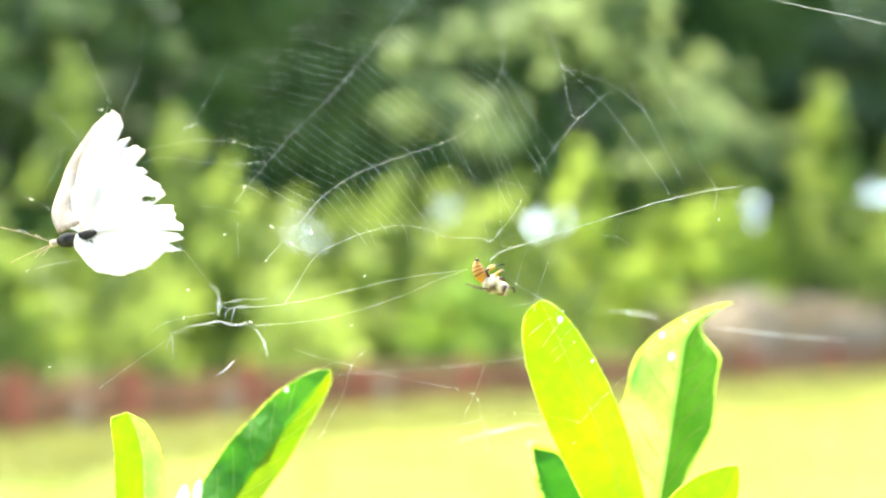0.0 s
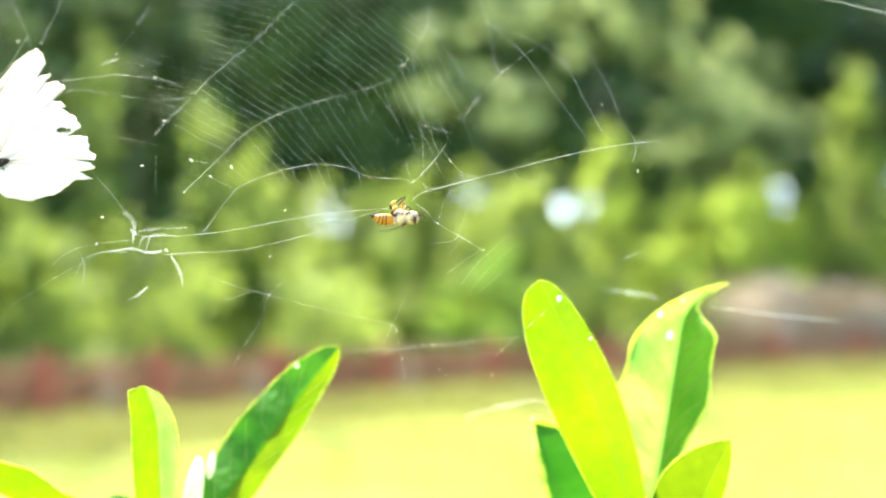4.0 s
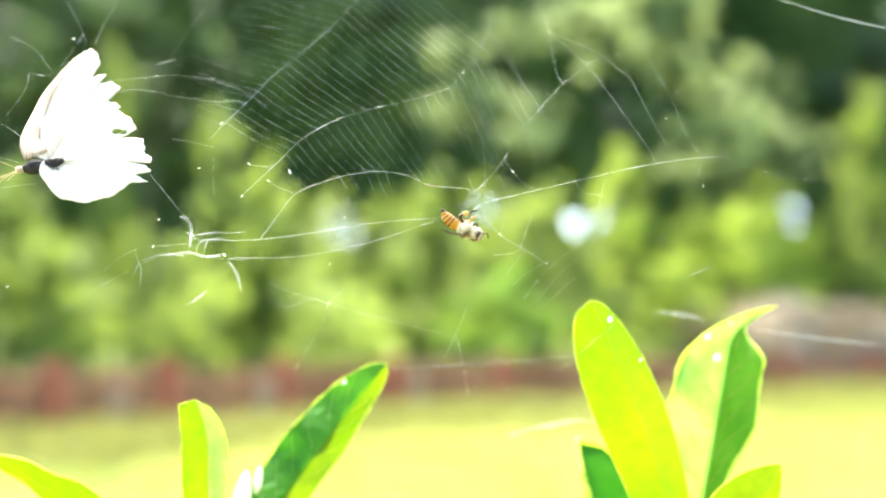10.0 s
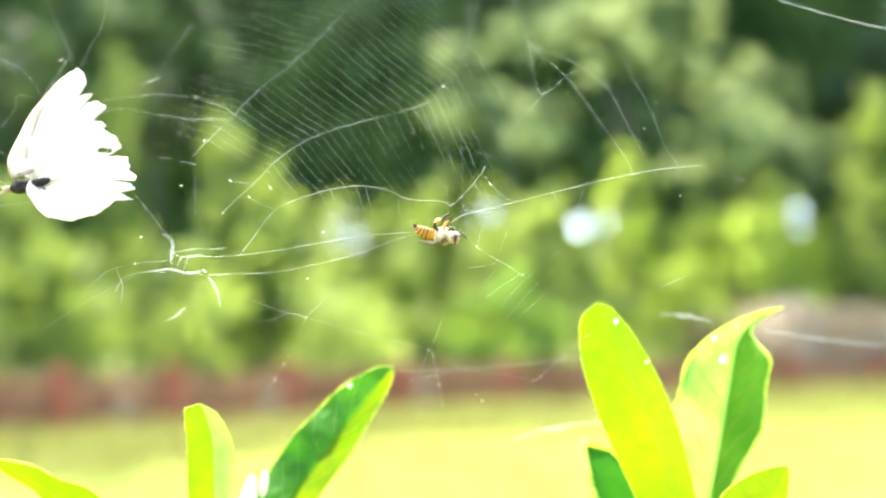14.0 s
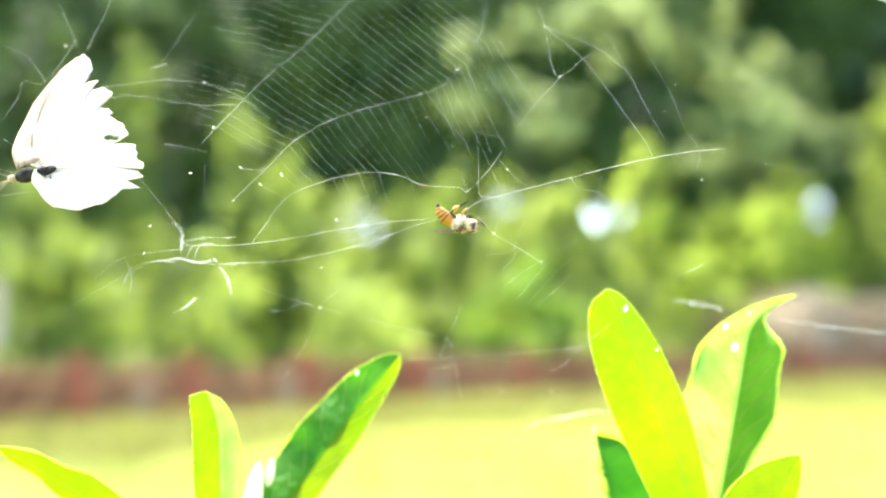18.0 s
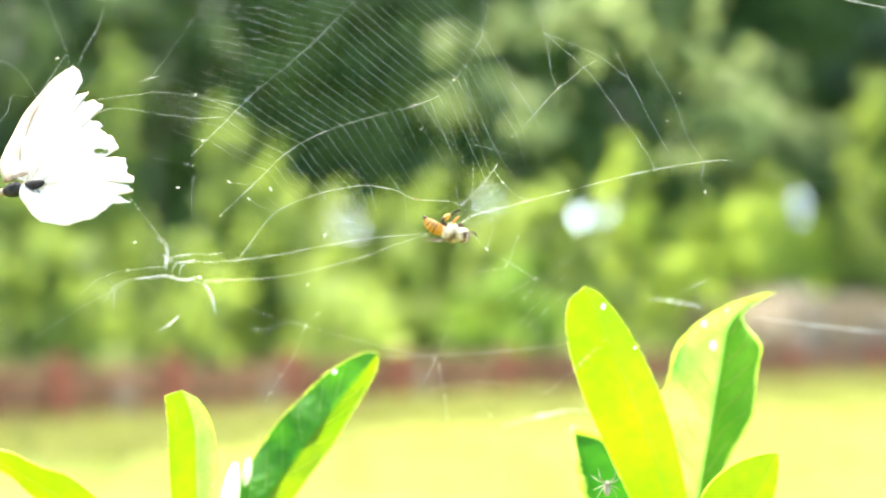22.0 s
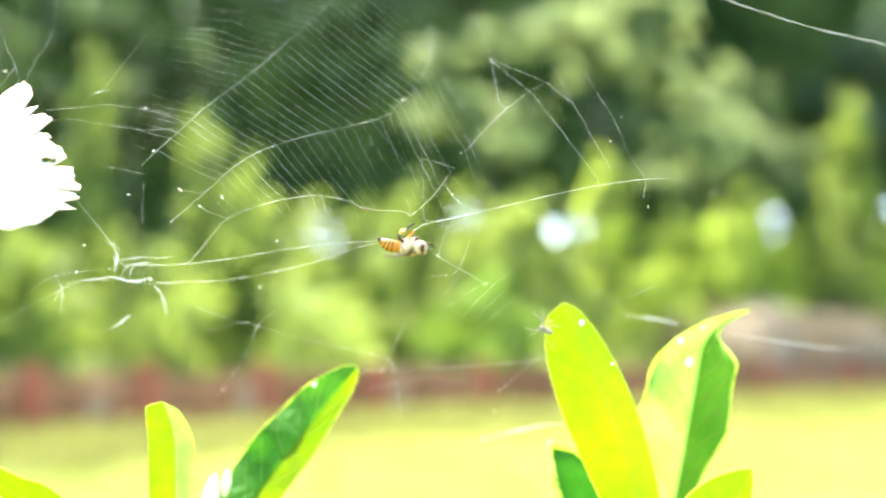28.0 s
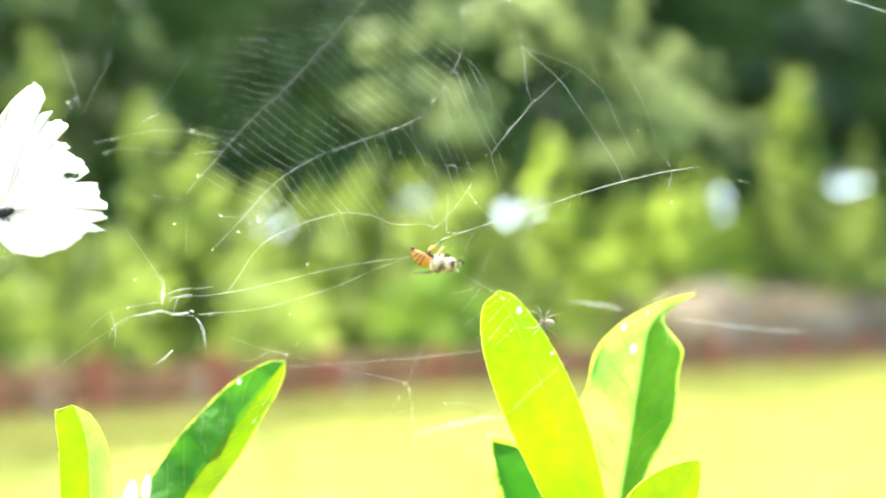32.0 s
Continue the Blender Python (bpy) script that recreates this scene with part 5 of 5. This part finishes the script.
    walk(BUTTERFLY, [
    (0, pose(-0.0812, 0.0208, 1.3301, 2.71, -1.92, -1.57)), (0.5, pose(-0.0886, 0.0059, 1.3305, 1.11, -1.21, -1.15)),
    (1, pose(-0.0911, 0.0015, 1.3337, -0.36, -0.72, -0.6)), (1.5, pose(-0.0632, 0.0243, 1.3362, 7.06, -0.52, -2.94)),
    (2, pose(-0.0538, 0.0525, 1.3378, 16.36, -1.46, -5.12)), (2.5, pose(-0.0602, 0.0298, 1.3164, 6.78, -3.7, -2.06)),
    (3, pose(-0.0897, 0.0206, 1.3363, -0.51, -1.39, -1.91)), (3.5, pose(-0.1001, 0.0045, 1.3432, -4.03, -2.13, -1.96)),
    (4, pose(-0.1071, 0.0047, 1.3439, -0.95, -0.72, -0.15)), (4.5, pose(-0.1128, -0.0053, 1.3368, -10.23, -2.14, -0.76)),
    (6.5, pose(-0.11, -0.016, 1.3462, -3.63, 0.68, 0.1)), (7, pose(-0.1223, -0.0297, 1.3456, -3.89, 0.25, 0.45)),
    (7.5, pose(-0.1215, -0.0205, 1.347, -4.58, 0.32, 0.24)), (8, pose(-0.1194, -0.0188, 1.3464, -3.57, 0.26, 0.23)),
    (8.5, pose(-0.1192, -0.014, 1.3455, -3.99, -0.03, 0.21)), (9, pose(-0.1162, -0.0031, 1.3472, -0, 0, 0)),
    (9.5, pose(-0.11, -0.0015, 1.3469, -0.27, -0.05, -0.09)), (10, pose(-0.1063, -0.0027, 1.3465, -0.68, -0.19, -0.1)),
    (10.5, pose(-0.1083, 0.0012, 1.3462, -0.82, 0.02, -0.36)), (11, pose(-0.1103, 0.0017, 1.3463, -1.29, 0.46, -0.41)),
    (11.5, pose(-0.109, 0.0044, 1.3404, -2.21, -0.06, -0.57)), (12, pose(-0.1187, -0.0099, 1.3409, -3.88, 0.32, 0.1)),
    (12.5, pose(-0.1063, -0.0011, 1.3389, -3.65, -0.06, -0.59)), (13, pose(-0.0987, 0.0181, 1.3356, 0.46, -1, -0.66)),
    (13.5, pose(-0.1067, 0.0078, 1.3382, -2.07, 0.01, -0.09)), (14, pose(-0.1133, 0.0043, 1.3432, -0.77, -0.63, -0.43)),
    (14.5, pose(-0.1153, 0.0007, 1.3456, -0.72, -0.48, 0.16)), (16.5, pose(-0.1147, -0.0078, 1.3425, -2.08, -0.39, -0.09)),
    (17, pose(-0.0928, 0.0135, 1.3397, 1.33, -0.25, -0.71)), (17.5, pose(-0.1119, -0.0005, 1.343, -1.28, -1.19, 0.06)),
    (18, pose(-0.111, -0.0009, 1.3415, -0.68, -1.09, -0.28)), (18.5, pose(-0.1087, -0.002, 1.3419, -2.52, -1.05, 0.09)),
    (19, pose(-0.1051, 0.0044, 1.346, 0.92, -0.68, -0.16)), (19.5, pose(-0.0911, 0.0169, 1.3438, 1.94, -0.49, -0.47)),
    (20, pose(-0.101, 0.0047, 1.3401, -0.96, -0.46, -0.7)), (20.5, pose(-0.106, 0.0031, 1.3444, -1.47, -0.43, -0.32)),
    (21, pose(-0.1, 0.0021, 1.3372, 0.08, -0.44, -0.42)), (21.5, pose(-0.0999, -0.0049, 1.3363, -1.55, -0.52, -0.15)),
    (22, pose(-0.1056, -0.0044, 1.3366, -1.11, -0.99, -0.99)), (22.5, pose(-0.103, -0.0041, 1.3459, 1.7, -0.69, -0.55)),
    (23, pose(-0.0932, 0.0054, 1.3422, 2.6, -0.42, -0.24)), (23.5, pose(-0.0728, 0.0115, 1.3382, 3.43, -1.01, -1.46)),
    (24, pose(-0.0966, 0.0112, 1.3506, 2.35, -0.44, -0.86)), (24.5, pose(-0.0816, 0.0105, 1.3496, 3.77, -0.31, -1.23)),
    (25, pose(-0.0836, 0.0176, 1.3487, 6.32, -0.57, -1.51)), (25.5, pose(-0.082, 0.0148, 1.3385, 2.59, -3.55, -1.96)),
    (27.5, pose(-0.1183, -0.0077, 1.3381, -3.71, -1.28, -0.06)), (28, pose(-0.1148, -0.0088, 1.3368, -5.23, -1.12, -0.16)),
    (28.5, pose(-0.1134, -0.0093, 1.3403, -3.46, -0.86, 0)), (29, pose(-0.1068, -0.0085, 1.3411, -2.07, -0.77, 0.08)),
    (29.5, pose(-0.1029, -0.0039, 1.3398, -0.36, -0.97, 0.04)), (30, pose(-0.0959, -0.0059, 1.3366, 0.53, -0.74, 0.24)),
    (30.5, pose(-0.0959, -0.0024, 1.3372, 2.29, -1.42, 0.21)), (31, pose(-0.0918, 0.0029, 1.3399, 3.29, -1.1, -0.08)),
    (31.5, pose(-0.0844, 0.0115, 1.3408, 5.44, -0.82, -0.43)), (32, pose(-0.0855, 0.0102, 1.3315, 2.21, -1.59, -0.43)),
    ])
    walk(BEE, [
    (0, pose(0.0322, -0.001, 1.3149, 0, 13, 0)), (0.5, pose(0.0253, -0.013, 1.3147, 2.14, 10.5, 0)),
    (1, pose(0.0247, -0.0133, 1.3166, 4.29, 8, 0)), (1.5, pose(0.0443, -0.0069, 1.3172, 6.43, 30.5, 0)),
    (2, pose(0.0453, 0.0073, 1.3176, 8.57, 53, 0)), (2.5, pose(0.0513, 0.0053, 1.3048, 10.71, 3, 0)),
    (3, pose(0.0207, -0.005, 1.3211, 12.86, 13, 0)), (3.5, pose(0.009, -0.0225, 1.3308, 15, -2, 0)),
    (4, pose(0.0069, -0.0068, 1.3269, 30, -12, 0)), (4.5, pose(0.0009, -0.0245, 1.3258, 30, -6.17, 0)),
    (6.5, pose(0.0042, -0.0262, 1.3276, 6, 17.17, 0)), (7, pose(-0.0079, -0.0371, 1.3287, 0, 23, 0)),
    (7.5, pose(-0.006, -0.0299, 1.3306, 0.71, 15.5, 0)), (8, pose(-0.0045, -0.0279, 1.3294, 1.43, 8, 0)),
    (8.5, pose(-0.0039, -0.0234, 1.3297, 2.14, 5.5, 0)), (9, pose(0.0012, -0.013, 1.33, 2.86, 3, 0)),
    (9.5, pose(0.005, -0.0122, 1.3299, 3.57, 8, 0)), (10, pose(0.0088, -0.0136, 1.3291, 4.29, 13, 0)),
    (10.5, pose(0.0064, -0.0119, 1.3292, 5, 6.5, 0)), (11, pose(0.0044, -0.0119, 1.3285, 5.71, 0, 0)),
    (11.5, pose(0.0052, -0.0108, 1.3239, 6.43, 11.5, 0)), (12, pose(-0.0037, -0.0202, 1.3243, 7.14, 23, 0)),
    (12.5, pose(0.0079, -0.017, 1.3229, 7.86, 11.5, 0)), (13, pose(0.0158, 0.003, 1.3195, 8.57, 0, 0)),
    (13.5, pose(0.0084, -0.0035, 1.3215, 9.29, -1, 0)), (14, pose(0.0011, -0.0094, 1.328, 10, -2, 0)),
    (14.5, pose(0.0002, -0.0082, 1.3296, 9, -2.83, 0)), (16.5, pose(0.0001, -0.0191, 1.3268, 5, -6.17, 0)),
    (17, pose(0.0218, -0.0018, 1.3229, 4, -7, 0)), (17.5, pose(0.0037, -0.0103, 1.3287, 3, -4.5, 0)),
    (18, pose(0.0041, -0.0133, 1.3269, 2, -2, 0)), (18.5, pose(0.0071, -0.012, 1.3278, 1, -9.5, 0)),
    (19, pose(0.0103, -0.0065, 1.3305, 0, -17, 0)), (19.5, pose(0.0234, 0.0038, 1.3271, 0, 48, 0)),
    (20, pose(0.0135, -0.0112, 1.3241, 0, 33, 0)), (20.5, pose(0.0088, -0.0098, 1.3285, 0, 23, 0)),
    (21, pose(0.0157, -0.0112, 1.3225, 0, 13, 0)), (21.5, pose(0.017, -0.0165, 1.3215, 0, 6.5, 0)),
    (22, pose(0.0078, -0.0227, 1.3233, 0, 0, 0)), (22.5, pose(0.0108, -0.0179, 1.3296, 25, -13, 0)),
    (23, pose(0.0223, -0.0056, 1.3274, 50, -26, 0)), (23.5, pose(0.0405, -0.0092, 1.3224, 45, -10, 0)),
    (24, pose(0.0174, -0.0049, 1.3347, 55, -25, 0)), (24.5, pose(0.0319, -0.0081, 1.3323, 52.5, -21.5, 0)),
    (25, pose(0.0295, -0.0025, 1.3317, 50, -18, 0)), (25.5, pose(0.0304, -0.0102, 1.328, 45, -4, 0)),
    (27.5, pose(-0.003, -0.0192, 1.3247, 17, -7.2, 0)), (28, pose(0.0014, -0.0217, 1.3235, 10, -8, 0)),
    (28.5, pose(0.0018, -0.0202, 1.3258, 8.75, 2, 0)), (29, pose(0.0094, -0.0184, 1.3267, 7.5, 12, 0)),
    (29.5, pose(0.0124, -0.0136, 1.3245, 6.25, 15, 0)), (30, pose(0.0204, -0.0137, 1.3208, 5, 18, 0)),
    (30.5, pose(0.0204, -0.0098, 1.3224, 3.75, 10.5, 0)), (31, pose(0.0237, -0.0066, 1.3248, 2.5, 3, 0)),
    (31.5, pose(0.0299, -0.0002, 1.3237, 1.25, -2, 0)), (32, pose(0.0294, -0.0026, 1.3171, 0, -7, 0)),
    ])
    walk(ABDOMEN, [
        (0, pose(-0.00059, 0, 0.00024, 0, 35, 0)), (1, pose(-0.00059, 0, 0.00024, 0, 30, 0)), (2, pose(-0.00059, 0, 0.00024, 0, 0, 0)),
        (2.5, pose(-0.00059, 0, 0.00024, 0, 40, 0)), (3, pose(-0.00059, 0, 0.00024, 0, 30, 0)), (4, pose(-0.00059, 0, 0.00024, 0, 0, 0)),
        (7, pose(-0.00059, 0, 0.00024, 0, 20, 0)), (8, pose(-0.00059, 0, 0.00024, 0, 35, 0)), (9, pose(-0.00059, 0, 0.00024, 0, 40, 0)),
        (10, pose(-0.00059, 0, 0.00024, 0, 10, 0)), (11, pose(-0.00059, 0, 0.00024, 0, 5, 0)), (12, pose(-0.00059, 0, 0.00024, 0, 25, 0)),
        (13, pose(-0.00059, 0, 0.00024, 0, 25, 0)), (14, pose(-0.00059, 0, 0.00024, 0, 5, 0)), (17, pose(-0.00059, 0, 0.00024, 0, 15, 0)),
        (18, pose(-0.00059, 0, 0.00024, 0, 30, 0)), (19, pose(-0.00059, 0, 0.00024, 0, 10, 0)), (19.5, pose(-0.00059, 0, 0.00024, 0, 5, 0)),
        (20, pose(-0.00059, 0, 0.00024, 0, 10, 0)), (21, pose(-0.00059, 0, 0.00024, 0, 25, 0)), (22, pose(-0.00059, 0, 0.00024, 0, 15, 0)),
        (23, pose(-0.00059, 0, 0.00024, 0, -8, 0)), (24, pose(-0.00059, 0, 0.00024, 0, 0, 0)), (25, pose(-0.00059, 0, 0.00024, 0, -8, 0)),
        (28, pose(-0.00059, 0, 0.00024, 0, 5, 0)), (29, pose(-0.00059, 0, 0.00024, 0, 5, 0)), (30, pose(-0.00059, 0, 0.00024, 0, 10, 0)),
        (31, pose(-0.00059, 0, 0.00024, 0, 40, 0)), (32, pose(-0.00059, 0, 0.00024, 0, 25, 0)),
    ])
    walk(SPIDER, [
    (0, pose(0.0588, 0.03, 1.2344, 90, 0, 0)), (10, pose(0.0588, 0.03, 1.2344, 90, 0, 0)),
    (20, pose(0.0588, 0.03, 1.2344, 90, 0, 0)), (22, pose(0.0559, 0.022, 1.2519, 90, 0, 0)),
    (22.5, pose(0.0613, 0.022, 1.2537, 90, 0, 0)), (23, pose(0.0628, 0.022, 1.2554, 90, 0, 0)),
    (23.5, pose(0.0728, 0.022, 1.2638, 90, 0, 0)), (24, pose(0.0578, 0.022, 1.2822, 90, 0, 0)),
    (24.5, pose(0.0667, 0.022, 1.2917, 90, 0, 0)), (25, pose(0.064, 0.022, 1.3026, 90, 0, 0)),
    (25.5, pose(0.0613, 0.022, 1.2976, 90, 10, 0)), (27.5, pose(0.0407, 0.022, 1.3015, 90, -10, 0)),
    (28, pose(0.0438, 0.022, 1.3027, 90, -60, 0)), (28.5, pose(0.0448, 0.022, 1.3052, 90, -62.5, 0)),
    (29, pose(0.05, 0.022, 1.3039, 90, -65, 0)), (29.5, pose(0.0532, 0.022, 1.3033, 90, -67.5, 0)),
    (30, pose(0.058, 0.022, 1.2996, 90, -70, 0)), (30.5, pose(0.0572, 0.022, 1.3024, 90, -72.5, 0)),
    (31, pose(0.0591, 0.022, 1.305, 90, -75, 0)), (31.5, pose(0.0632, 0.022, 1.3046, 90, -77.5, 0)),
    (32, pose(0.0626, 0.022, 1.3015, 90, -80, 0)),
    ])
    walk(STRAND, [
        (0, pose(0, 0, -0.0015, 0, 0, 0)), (1, pose(0, 0, 0.0007, 0, 0, 0)), (2, pose(0, 0, 0.0001, 0, 0, 0)),
        (3, pose(0, 0, 0.0012, 0, 0, 0)), (4, pose(0, 0, -0.001, 0, 0, 0)), (7, pose(0, 0, 0.0024, 0, 0, 0)),
        (8, pose(0, 0, -0.0015, 0, 0, 0)), (9, pose(0, 0, -0.0016, 0, 0, 0)), (10, pose(0, 0, -0.0017, 0, 0, 0)),
        (11, pose(0, 0, -0.0018, 0, 0, 0)), (12, pose(0, 0, -0.002, 0, 0, 0)), (13, pose(0, 0, -0.0021, 0, 0, 0)),
        (14, pose(0, 0, -0.0022, 0, 0, 0)), (17, pose(0, 0, -0.0011, 0, 0, 0)), (18, pose(0, 0, -0.0002, 0, 0, 0)),
        (19, pose(0, 0, 0.0006, 0, 0, 0)), (20, pose(0, 0, 0.0015, 0, 0, 0)), (21, pose(0, 0, -0, 0, 0, 0)),
        (22, pose(0, 0, -0.0015, 0, 0, 0)), (23, pose(0, 0, 0.0033, 0, 0, 0)), (24, pose(0, 0, 0.0081, 0, 0, 0)),
        (25, pose(0, 0, 0.0078, 0, 0, 0)), (28, pose(0, 0, -0.0036, 0, 0, 0)), (29, pose(0, 0, -0.0023, 0, 0, 0)),
        (30, pose(0, 0, -0.001, 0, 0, 0)), (31, pose(0, 0, 0.0003, 0, 0, 0)), (32, pose(0, 0, 0.0016, 0, 0, 0)),
    ])


motions()
